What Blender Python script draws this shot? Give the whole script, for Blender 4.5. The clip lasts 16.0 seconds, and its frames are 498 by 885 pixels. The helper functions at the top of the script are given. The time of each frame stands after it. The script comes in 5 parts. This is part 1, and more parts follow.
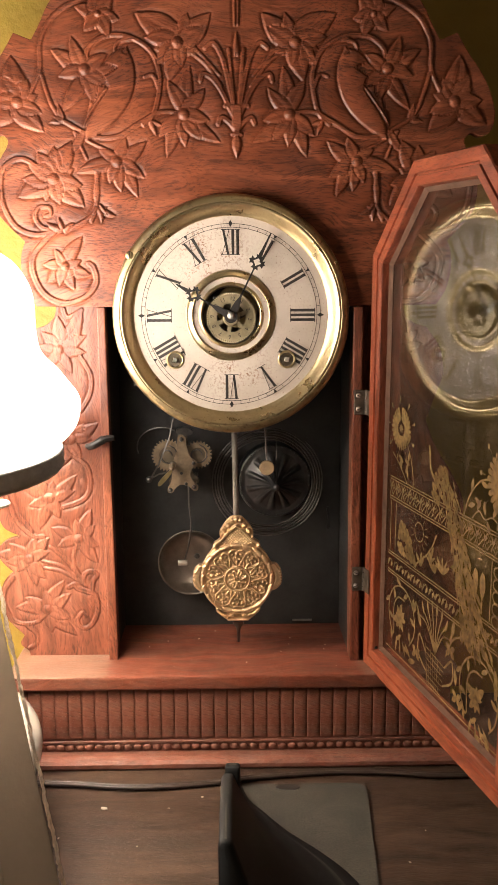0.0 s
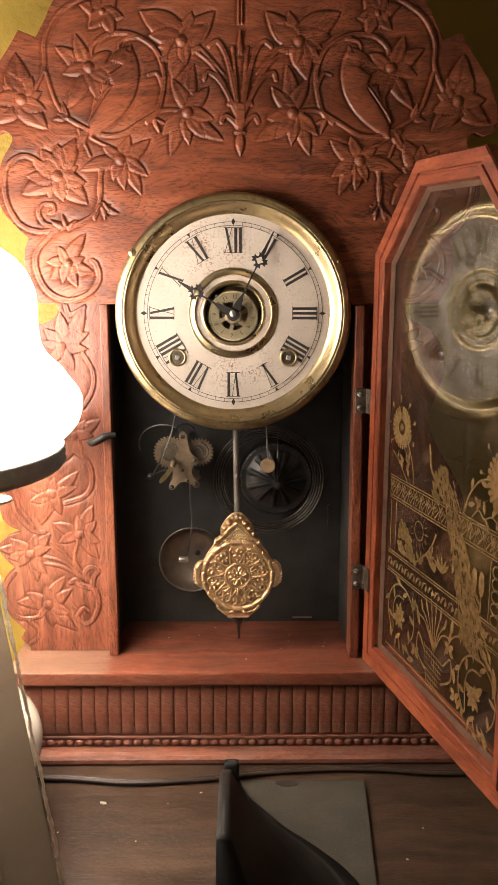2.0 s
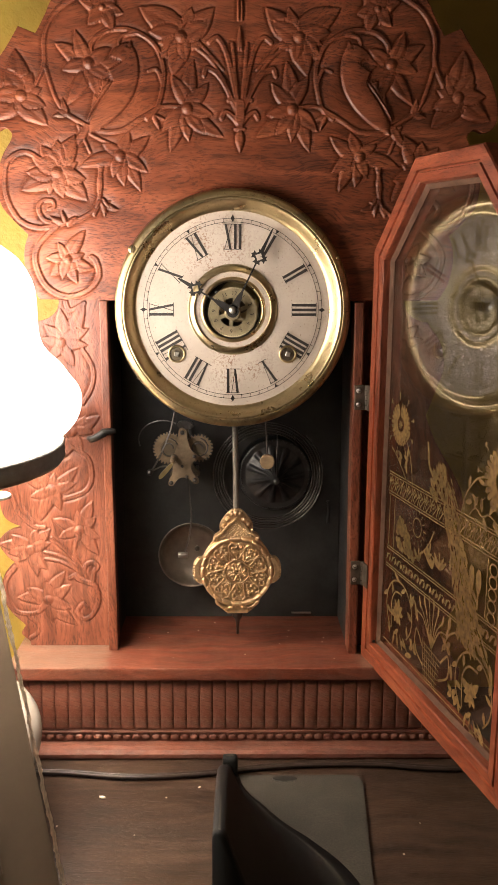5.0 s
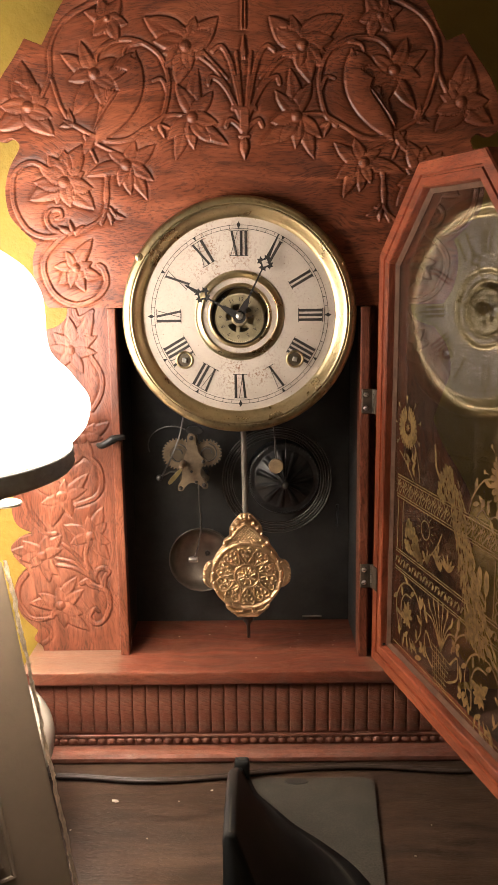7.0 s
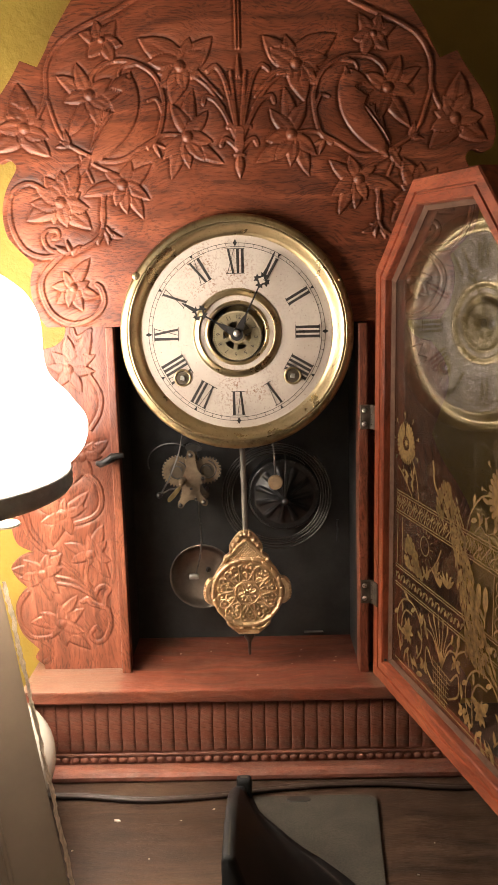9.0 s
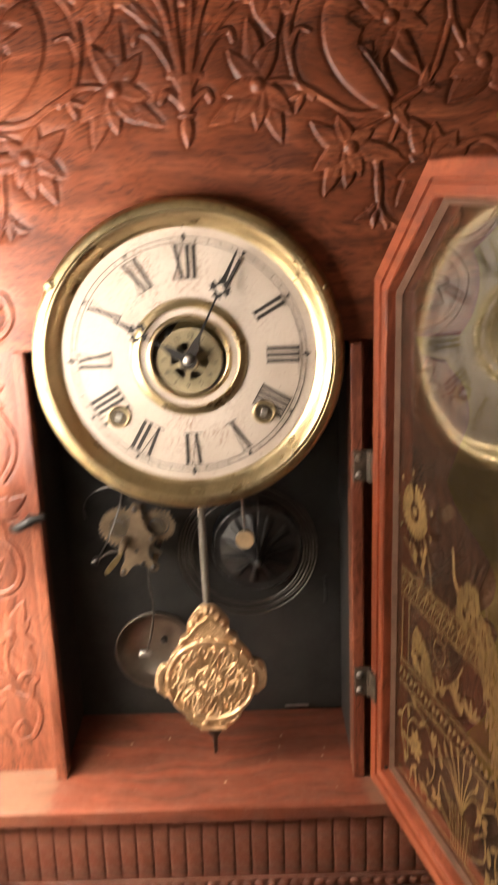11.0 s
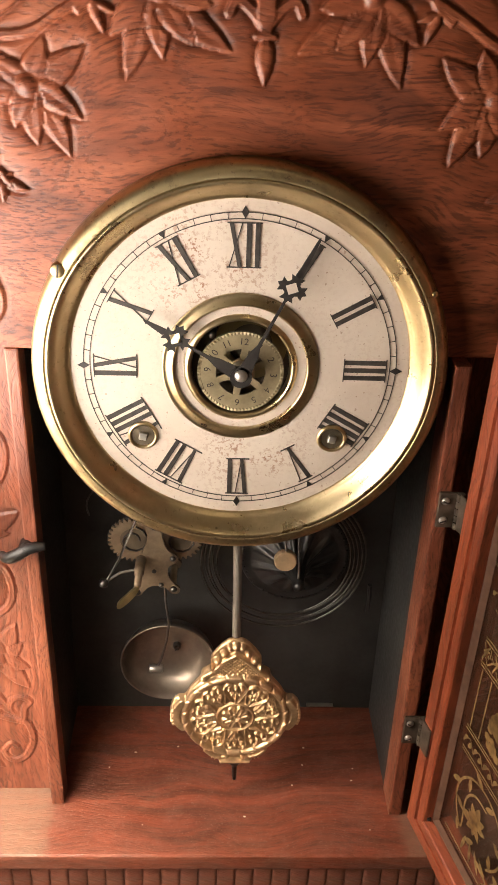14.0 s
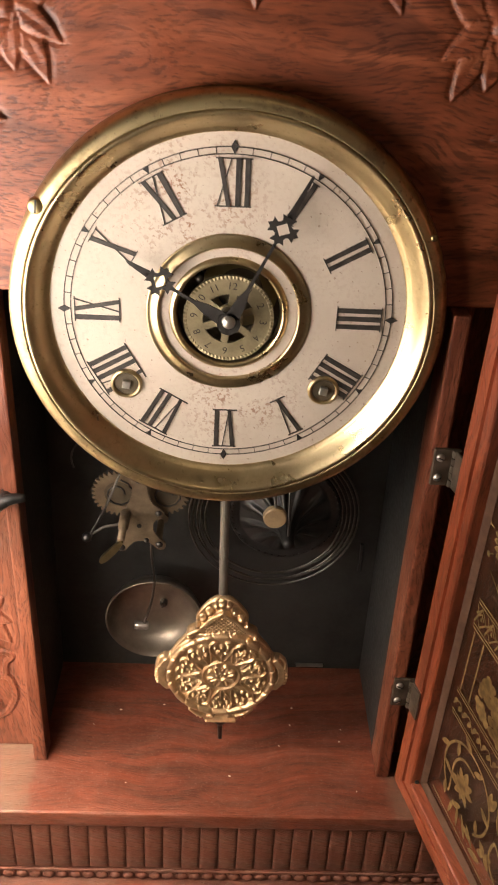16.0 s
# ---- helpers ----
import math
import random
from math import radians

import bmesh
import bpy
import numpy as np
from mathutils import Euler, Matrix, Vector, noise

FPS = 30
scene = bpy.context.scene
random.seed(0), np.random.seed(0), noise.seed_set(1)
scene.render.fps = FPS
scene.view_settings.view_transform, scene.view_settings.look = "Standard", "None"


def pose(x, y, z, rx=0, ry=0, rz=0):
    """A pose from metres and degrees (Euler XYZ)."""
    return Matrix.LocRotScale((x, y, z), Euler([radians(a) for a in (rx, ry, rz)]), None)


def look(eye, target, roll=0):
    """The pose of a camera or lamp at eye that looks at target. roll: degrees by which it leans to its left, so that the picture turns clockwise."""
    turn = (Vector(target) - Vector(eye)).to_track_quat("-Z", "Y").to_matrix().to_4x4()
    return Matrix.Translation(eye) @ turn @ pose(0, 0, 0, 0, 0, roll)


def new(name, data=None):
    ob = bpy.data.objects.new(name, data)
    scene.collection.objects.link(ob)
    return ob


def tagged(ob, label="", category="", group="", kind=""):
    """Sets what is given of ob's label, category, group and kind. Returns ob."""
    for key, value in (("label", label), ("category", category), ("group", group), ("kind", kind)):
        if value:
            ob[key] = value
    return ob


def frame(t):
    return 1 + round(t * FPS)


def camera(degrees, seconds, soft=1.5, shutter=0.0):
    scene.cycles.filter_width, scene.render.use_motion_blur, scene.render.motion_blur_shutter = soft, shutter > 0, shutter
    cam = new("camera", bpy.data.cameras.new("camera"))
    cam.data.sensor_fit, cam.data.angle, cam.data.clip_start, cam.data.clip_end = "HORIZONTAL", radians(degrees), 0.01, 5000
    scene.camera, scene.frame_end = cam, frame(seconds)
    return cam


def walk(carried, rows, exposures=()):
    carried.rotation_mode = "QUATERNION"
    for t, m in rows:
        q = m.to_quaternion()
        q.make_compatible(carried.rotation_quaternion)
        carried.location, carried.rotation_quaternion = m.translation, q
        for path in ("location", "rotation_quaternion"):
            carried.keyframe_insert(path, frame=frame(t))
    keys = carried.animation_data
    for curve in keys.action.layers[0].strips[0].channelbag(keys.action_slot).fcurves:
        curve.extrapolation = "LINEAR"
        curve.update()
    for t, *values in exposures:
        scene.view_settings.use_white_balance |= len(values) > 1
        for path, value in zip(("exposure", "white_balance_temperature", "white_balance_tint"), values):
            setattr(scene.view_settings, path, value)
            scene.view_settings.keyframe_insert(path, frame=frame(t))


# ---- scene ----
cam = camera(30.6, 16.0, soft=1.15, shutter=0.4)
PATH = [
    (0, (0.001, -0.643, 0.333), (0.035, 1.331, 0.016), -0.3),
    (0.5, (0.0, -0.64, 0.333), (0.034, 1.334, 0.012), -0.1),
    (1, (-0.002, -0.642, 0.333), (0.037, 1.332, 0.013), -0.0),
    (1.5, (0.001, -0.645, 0.333), (0.028, 1.329, 0.016), 0.0),
    (2, (0.002, -0.645, 0.334), (0.03, 1.328, 0.01), 0.1),
    (2.5, (0.001, -0.642, 0.334), (0.033, 1.33, 0.003), 0.2),
    (3, (0.002, -0.642, 0.335), (0.039, 1.33, 0.001), 0.2),
    (3.5, (0.002, -0.646, 0.335), (0.034, 1.327, 0.004), 0.3),
    (4, (0.003, -0.646, 0.336), (0.033, 1.326, 0.002), 0.3),
    (6.5, (0.007, -0.648, 0.337), (0.004, 1.323, -0.004), -0.3),
    (7, (0.008, -0.65, 0.338), (0.001, 1.322, 0.007), -0.6),
    (7.5, (0.008, -0.651, 0.341), (0.0, 1.321, 0.011), -0.7),
    (8, (0.01, -0.649, 0.342), (-0.002, 1.326, 0.022), -1.0),
    (8.5, (0.009, -0.65, 0.341), (-0.002, 1.326, 0.033), -1.1),
    (8.7, (0.01, -0.65, 0.343), (-0.003, 1.326, 0.034), -1.2),
    (10.8, (0.034, -0.523, 0.344), (-0.033, 1.448, 0.013), -0.8),
    (11, (0.033, -0.481, 0.394), (0.022, 1.458, -0.097), -2.0),
    (11.2, (0.01, -0.432, 0.45), (0.089, 1.48, -0.133), -2.5),
    (11.5, (0.013, -0.383, 0.464), (0.077, 1.522, -0.143), -2.5),
    (12, (0.024, -0.347, 0.459), (0.09, 1.543, -0.19), -2.4),
    (12.5, (0.007, -0.342, 0.475), (0.086, 1.516, -0.26), -2.2),
    (13, (-0.004, -0.343, 0.477), (0.073, 1.48, -0.343), 1.4),
    (13.5, (0.002, -0.339, 0.469), (0.084, 1.433, -0.455), 2.0),
    (14, (-0.01, -0.336, 0.466), (0.066, 1.426, -0.477), 2.2),
    (14.5, (-0.006, -0.332, 0.467), (0.068, 1.414, -0.506), 2.5),
    (15, (-0.008, -0.331, 0.468), (0.065, 1.408, -0.519), 2.8),
    (15.5, (-0.01, -0.324, 0.465), (0.06, 1.403, -0.542), 3.2),
    (16, (-0.003, -0.325, 0.455), (0.068, 1.396, -0.56), 3.1),
]
EXPOSURE = [(0, 0.33), (1.5, 0.24), (2.5, 0.13), (4, 0.07), (7.5, 0.05), (8.7, 0.14), (10.8, 0.54), (11.5, 0.54), (12.5, 0.42), (13.5, 0.26), (14.2, 0.26), (15, 0.04), (16, 0.04)]
walk(cam, [(t, look(eye, target, roll)) for t, eye, target, roll in PATH], EXPOSURE)

# ---------------------------------------------------------------- light and room
world = bpy.data.worlds.new("world")
scene.world = world
world.use_nodes = True
world.node_tree.nodes["Background"].inputs[0].default_value = (1.0, 0.78, 0.55, 1)
world.node_tree.nodes["Background"].inputs[1].default_value = 0.02
SHELF = 0.067                    # top of the clock's shelf board
LAMP = (-0.226, -0.125)          # the table lamp's axis
GLOW = 14.5                      # its opal shade
ROOM_LIGHT = 6.8                 # the ceiling light of the room


# ---------------------------------------------------------------- materials
def mat_new(name):
    m = bpy.data.materials.new(name)
    m.use_nodes = True
    nt = m.node_tree
    return m, nt, nt.nodes["Principled BSDF"]


def node(nt, kind, **inputs):
    n = nt.nodes.new(kind)
    for k, v in inputs.items():
        n.inputs[k.replace("_", " ")].default_value = v
    return n


def coords(nt, scale=(1, 1, 1), rot=(0, 0, 0)):
    tc = nt.nodes.new("ShaderNodeTexCoord")
    mp = nt.nodes.new("ShaderNodeMapping")
    mp.inputs["Scale"].default_value = scale
    mp.inputs["Rotation"].default_value = rot
    nt.links.new(tc.outputs["Object"], mp.inputs["Vector"])
    return mp.outputs["Vector"]


def ramp(nt, fac, stops):
    r = nt.nodes.new("ShaderNodeValToRGB")
    els = r.color_ramp.elements
    while len(els) < len(stops):
        els.new(0.5)
    for e, (p, c) in zip(els, stops):
        e.position, e.color = p, (*c, 1)
    nt.links.new(fac, r.inputs["Fac"])
    return r.outputs["Color"]


def mix(nt, a, b, fac, mode="MIX"):
    m = nt.nodes.new("ShaderNodeMix")
    m.data_type, m.blend_type = "RGBA", mode
    for sock, v in ((m.inputs[0], fac), (m.inputs[6], a), (m.inputs[7], b)):
        if isinstance(v, bpy.types.NodeSocket):
            nt.links.new(v, sock)
        elif isinstance(v, tuple):
            sock.default_value = (*v, 1)
        else:
            sock.default_value = v
    return m.outputs[2]


def noise_tex(nt, vec, scale, detail=4, rough=0.55, distortion=0.0):
    n = node(nt, "ShaderNodeTexNoise", Scale=scale, Detail=detail, Roughness=rough, Distortion=distortion)
    nt.links.new(vec, n.inputs["Vector"])
    return n.outputs["Fac"]


def bump(nt, bsdf, height, strength, dist):
    b = node(nt, "ShaderNodeBump", Strength=strength, Distance=dist)
    nt.links.new(height, b.inputs["Height"])
    nt.links.new(b.outputs["Normal"], bsdf.inputs["Normal"])


def waved(nt, scale, amount, k):
    """Object coordinates bent by a slow wave, then squeezed along the grain."""
    tc = nt.nodes.new("ShaderNodeTexCoord")
    n = node(nt, "ShaderNodeTexNoise", Scale=scale, Detail=2.0)
    nt.links.new(tc.outputs["Object"], n.inputs["Vector"])
    off = nt.nodes.new("ShaderNodeVectorMath")
    off.operation = "MULTIPLY_ADD"
    nt.links.new(n.outputs["Color"], off.inputs[0])
    off.inputs[1].default_value = (amount,) * 3
    nt.links.new(tc.outputs["Object"], off.inputs[2])
    mp = nt.nodes.new("ShaderNodeMapping")
    mp.inputs["Scale"].default_value = k
    nt.links.new(off.outputs[0], mp.inputs["Vector"])
    return mp.outputs["Vector"]


def oak(name, grain, dark, mid, light, rough=0.40, pores=0.9, dust=0.0):
    """Stained oak: broad figure, fine streaks and short dark pores along one axis."""
    m, nt, p = mat_new(name)
    k = {"x": (0.10, 1, 1), "y": (1, 0.10, 1), "z": (1, 1, 0.10)}[grain]
    kp = {"x": (0.12, 1, 1), "y": (1, 0.12, 1), "z": (1, 1, 0.12)}[grain]
    v = waved(nt, 9.0, 0.045, k)
    figure = noise_tex(nt, v, 55, 3, 0.5, 1.6)
    streak = noise_tex(nt, v, 420, 5, 0.65, 0.3)
    dark, mid, light = (tuple(c * k for c, k in zip(t, (1.0, 1.04, 1.06))) for t in (dark, mid, light))
    base = ramp(nt, figure, [(0.34, dark), (0.50, mid), (0.66, light)])
    fine = ramp(nt, streak, [(0.32, (0.62, 0.58, 0.56)), (0.60, (1.0, 1.0, 1.0))])
    col = mix(nt, base, fine, 0.75, "MULTIPLY")
    vp = waved(nt, 11.0, 0.050, kp)
    fleck = noise_tex(nt, vp, 880, 3, 0.5, 0.15)
    pore = ramp(nt, fleck, [(0.36, (1.16, 1.18, 1.18)), (0.52, (1, 1, 1)), (0.62, (0.46, 0.40, 0.37))])
    patch = ramp(nt, noise_tex(nt, waved(nt, 9.0, 0.030, tuple(min(1.0, c * 3) for c in k)), 34, 3), [(0.36, (0.42, 0.42, 0.42)), (0.58, (1, 1, 1))])
    pores_f = mix(nt, (0, 0, 0), patch, pores)
    col = mix(nt, col, mix(nt, col, pore, 1.0, "MULTIPLY"), pores_f)
    if dust:
        spots = ramp(nt, noise_tex(nt, coords(nt), 75, 8, 0.8), [(0.42, (0, 0, 0)), (0.8, (dust, dust, dust))])
        grit = ramp(nt, noise_tex(nt, coords(nt), 1100, 2, 0.6), [(0.60, (0, 0, 0)), (0.70, (dust, dust, dust))])
        col = mix(nt, col, (0.36, 0.25, 0.19), mix(nt, spots, grit, 1.0, "ADD"))
    nt.links.new(col, p.inputs["Base Color"])
    wear = ramp(nt, noise_tex(nt, coords(nt), 30, 5, 0.6), [(0.3, (rough - 0.1,) * 3), (0.75, (rough + 0.16,) * 3)])
    nt.links.new(wear, p.inputs["Roughness"])
    p.inputs["Specular IOR Level"].default_value = 0.5
    h = mix(nt, streak, pore, 0.5)
    bump(nt, p, h, 0.35, 0.0006)
    return m


def dusty_shelf():
    """Red-brown oak under a grey felt of dust that the swept middle of the board is free of."""
    m = oak("oak_dusty", "x", (0.115, 0.028, 0.014), (0.175, 0.041, 0.020), (0.24, 0.060, 0.030), 0.42, 0.4, 0.22)
    nt = m.node_tree
    p = nt.nodes["Principled BSDF"]
    col = p.inputs["Base Color"].links[0].from_socket
    tc = nt.nodes.new("ShaderNodeTexCoord")
    sep = nt.nodes.new("ShaderNodeSeparateXYZ")
    nt.links.new(tc.outputs["Object"], sep.inputs[0])
    side = nt.nodes.new("ShaderNodeMath")
    side.operation = "ABSOLUTE"
    nt.links.new(sep.outputs["X"], side.inputs[0])
    wob = nt.nodes.new("ShaderNodeMath")
    wob.operation = "MULTIPLY_ADD"
    nt.links.new(noise_tex(nt, coords(nt), 90, 4, 0.6), wob.inputs[0])
    wob.inputs[1].default_value = 0.010
    nt.links.new(side.outputs[0], wob.inputs[2])
    swept = ramp(nt, wob.outputs[0], [(0.0945, (0, 0, 0)), (0.0985, (0.72, 0.72, 0.72))])
    felt = ramp(nt, noise_tex(nt, coords(nt), 500, 4, 0.7), [(0.3, (0.6, 0.6, 0.6)), (0.7, (1, 1, 1))])
    top = nt.nodes.new("ShaderNodeMath")
    top.operation = "GREATER_THAN"
    nt.links.new(sep.outputs["Z"], top.inputs[0])
    top.inputs[1].default_value = SHELF - 0.0004
    f = mix(nt, mix(nt, swept, felt, 1.0, "MULTIPLY"), mix(nt, (0.2, 0.2, 0.2), (1, 1, 1), top.outputs[0]), 1.0, "MULTIPLY")
    nt.links.new(mix(nt, col, (0.200, 0.130, 0.088), f), p.inputs["Base Color"])
    return m


def plain(name, color, rough, metal=0.0, vary=0.15, scale=60, bump_s=0.15, bump_d=0.0004, second=None):
    """A surface with mottled tone and roughness and a fine relief."""
    m, nt, p = mat_new(name)
    v = coords(nt)
    big = noise_tex(nt, v, scale, 4, 0.6)
    fine = noise_tex(nt, v, scale * 9, 3, 0.6)
    lo = tuple(c * (1 - vary) for c in color)
    hi = second or tuple(min(1, c * (1 + vary)) for c in color)
    col = ramp(nt, big, [(0.32, lo), (0.5, color), (0.7, hi)])
    nt.links.new(col, p.inputs["Base Color"])
    r = ramp(nt, fine, [(0.3, (max(0.03, rough - 0.06),) * 3), (0.7, (min(1, rough + 0.08),) * 3)])
    nt.links.new(r, p.inputs["Roughness"])
    p.inputs["Metallic"].default_value = metal
    if bump_s:
        bump(nt, p, fine, bump_s, bump_d)
    return m


def rubbed_brass(name, clean, stain, amount, rough):
    """Lacquered sheet brass, stained in patches and slightly dented."""
    m, nt, p = mat_new(name)
    v = coords(nt)
    patch = ramp(nt, noise_tex(nt, v, 70, 6, 0.7), [(0.48, (0, 0, 0)), (0.66, (amount,) * 3)])
    spots = ramp(nt, noise_tex(nt, v, 380, 3, 0.6), [(0.62, (0, 0, 0)), (0.70, (amount,) * 3)])
    stains = mix(nt, patch, spots, 1.0, "ADD")
    nt.links.new(mix(nt, clean, stain, stains), p.inputs["Base Color"])
    p.inputs["Metallic"].default_value = 1.0
    r = ramp(nt, noise_tex(nt, v, 45, 4, 0.6), [(0.35, (rough - 0.05,) * 3), (0.65, (rough + 0.06,) * 3)])
    nt.links.new(mix(nt, r, (0.5, 0.5, 0.5), stains), p.inputs["Roughness"])
    bump(nt, p, noise_tex(nt, v, 60, 3, 0.5), 0.04, 0.0010)
    return m


OAK_X = oak("oak_across", "x", (0.138, 0.035, 0.015), (0.225, 0.058, 0.025), (0.315, 0.092, 0.041), 0.40, 1.0)
OAK_Z = oak("oak_upright", "z", (0.135, 0.037, 0.019), (0.205, 0.060, 0.031), (0.275, 0.090, 0.049), 0.38, 0.8)
OAK_DOOR = oak("oak_door", "z", (0.19, 0.042, 0.018), (0.28, 0.062, 0.026), (0.37, 0.094, 0.042), 0.40, 0.5)
OAK_DOOR_X = oak("oak_door_rail", "x", (0.19, 0.042, 0.018), (0.28, 0.062, 0.026), (0.37, 0.094, 0.042), 0.40, 0.5)
OAK_SHELF = dusty_shelf()
OAK_BASE = oak("oak_base", "x", (0.125, 0.034, 0.020), (0.19, 0.054, 0.031), (0.26, 0.080, 0.046), 0.50, 0.5, 0.35)
TABLE_WOOD = oak("table_wood", "x", (0.031, 0.0165, 0.0100), (0.052, 0.028, 0.0165), (0.078, 0.043, 0.026), 0.42, 0.5, 0.10)
BLACK_CASE = plain("black_case_paper", (0.030, 0.029, 0.027), 0.6, 0, 0.35, 40)
IRON = plain("black_iron", (0.045, 0.044, 0.043), 0.34, 0.6, 0.3, 120)
STEEL = plain("blued_steel", (0.10, 0.095, 0.09), 0.35, 1.0, 0.2, 200)
WIRE = plain("gong_wire", (0.16, 0.15, 0.14), 0.33, 1.0, 0.2, 200)
MOVE_BRASS = plain("brown_movement_brass", (0.20, 0.148, 0.096), 0.50, 0.55, 0.3, 120)
FADED_INK = plain("faded_black_paint", (0.038, 0.032, 0.028), 0.5, 0, 0.45, 260, 0)
PLATE = plain("dull_brown_plate", (0.10, 0.078, 0.050), 0.55, 0.3, 0.3, 90)
BRASS = rubbed_brass("rubbed_brass", (0.60, 0.485, 0.285), (0.30, 0.22, 0.12), 0.38, 0.30)
RIM_BRASS = rubbed_brass("rim_brass", (0.50, 0.40, 0.22), (0.20, 0.145, 0.085), 0.75, 0.38)
OLD_BRASS = plain("tarnished_brass", (0.36, 0.28, 0.14), 0.36, 1.0, 0.3, 90)
ROD = plain("grey_zinc_rod", (0.20, 0.18, 0.155), 0.5, 0.4, 0.2, 120)
BRONZE = plain("dark_bronze", (0.075, 0.062, 0.052), 0.42, 0.8, 0.3, 60)
BELL = plain("dull_bell_steel", (0.20, 0.17, 0.14), 0.42, 0.9, 0.25, 70)
RING_METAL = plain("grey_lamp_metal", (0.30, 0.29, 0.27), 0.38, 0.7, 0.2, 90)
DULL_BRASS = plain("dull_movement_brass", (0.29, 0.24, 0.145), 0.50, 0.55, 0.25, 120)
GILT = plain("gilt_bob", (0.60, 0.41, 0.235), 0.38, 0.8, 0.2, 220, 0.25, 0.0002)
HINGE = plain("hinge_steel", (0.085, 0.064, 0.046), 0.55, 0.4, 0.35, 160)
ARBOR = plain("pale_steel_arbor", (0.52, 0.50, 0.46), 0.35, 0.9, 0.15, 200, 0)
INK = plain("black_ink", (0.018, 0.015, 0.013), 0.5, 0, 0.3, 300, 0)
WALL = plain("yellow_wall_paint", (0.36, 0.245, 0.040), 0.62, 0, 0.10, 18, 0.6, 0.0015)
ROOM = plain("room_paint", (0.55, 0.46, 0.30), 0.7, 0, 0.10, 3, 0.3, 0.002)
CEIL = plain("ceiling_paint", (0.62, 0.58, 0.50), 0.8, 0, 0.06, 3, 0.3, 0.002)
FLOORM = oak("floor_wood", "y", (0.09, 0.045, 0.022), (0.14, 0.07, 0.035), (0.2, 0.10, 0.05), 0.45, 0.3)
CREAM = plain("cream_paint", (0.190, 0.140, 0.098), 0.5, 0, 0.10, 25, 0.3, 0.0006)
CREAM_EDGE = plain("chipped_gesso_edge", (0.52, 0.42, 0.31), 0.85, 0, 0.35, 260, 0.8, 0.001)
WHITE_CER = plain("white_ceramic", (0.58, 0.54, 0.47), 0.15, 0, 0.04, 20, 0)
CORD = plain("brown_cord", (0.035, 0.022, 0.016), 0.4, 0, 0.2, 80)
PUTTY = plain("dusty_putty", (0.120, 0.064, 0.042), 0.7, 0, 0.25, 90)
PUTTY.node_tree.nodes["Principled BSDF"].inputs["Specular IOR Level"].default_value = 0.1
LEATHER = plain("worn_leather_face", (0.42, 0.30, 0.17), 0.55, 0, 0.2, 200)
CRUMB = plain("white_crumb", (0.75, 0.70, 0.6), 0.8, 0, 0.1, 300)


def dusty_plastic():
    """Black moulded plastic with pale dust on what faces up; shade on the slopes is painted in as black."""
    m, nt, p = mat_new("dusty_shaded_black_plastic")
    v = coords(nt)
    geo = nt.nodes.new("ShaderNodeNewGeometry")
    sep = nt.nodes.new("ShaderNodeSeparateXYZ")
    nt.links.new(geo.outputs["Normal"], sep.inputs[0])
    # flat tops take the dust tone; the slopes' shade is painted black
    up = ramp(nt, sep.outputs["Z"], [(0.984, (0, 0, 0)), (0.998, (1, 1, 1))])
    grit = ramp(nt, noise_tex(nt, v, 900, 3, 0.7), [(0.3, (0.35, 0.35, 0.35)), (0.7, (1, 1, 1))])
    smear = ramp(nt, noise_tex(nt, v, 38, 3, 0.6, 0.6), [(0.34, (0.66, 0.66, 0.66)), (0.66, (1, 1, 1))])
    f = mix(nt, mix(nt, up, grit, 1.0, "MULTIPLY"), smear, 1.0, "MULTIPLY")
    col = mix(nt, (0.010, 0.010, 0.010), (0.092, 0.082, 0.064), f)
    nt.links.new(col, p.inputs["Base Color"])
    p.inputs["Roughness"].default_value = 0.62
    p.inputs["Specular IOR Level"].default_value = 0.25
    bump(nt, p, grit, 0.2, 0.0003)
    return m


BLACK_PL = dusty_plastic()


def near_spot(nt, at, r0, r1):
    """1 near a point, fading to 0."""
    tc = nt.nodes.new("ShaderNodeTexCoord")
    d = nt.nodes.new("ShaderNodeVectorMath")
    d.operation = "DISTANCE"
    nt.links.new(tc.outputs["Object"], d.inputs[0])
    d.inputs[1].default_value = at
    mr = node(nt, "ShaderNodeMapRange")
    mr.inputs["From Min"].default_value, mr.inputs["From Max"].default_value = r0, r1
    mr.inputs["To Min"].default_value, mr.inputs["To Max"].default_value = 1.0, 0.0
    nt.links.new(d.outputs["Value"], mr.inputs["Value"])
    return mr.outputs["Result"]


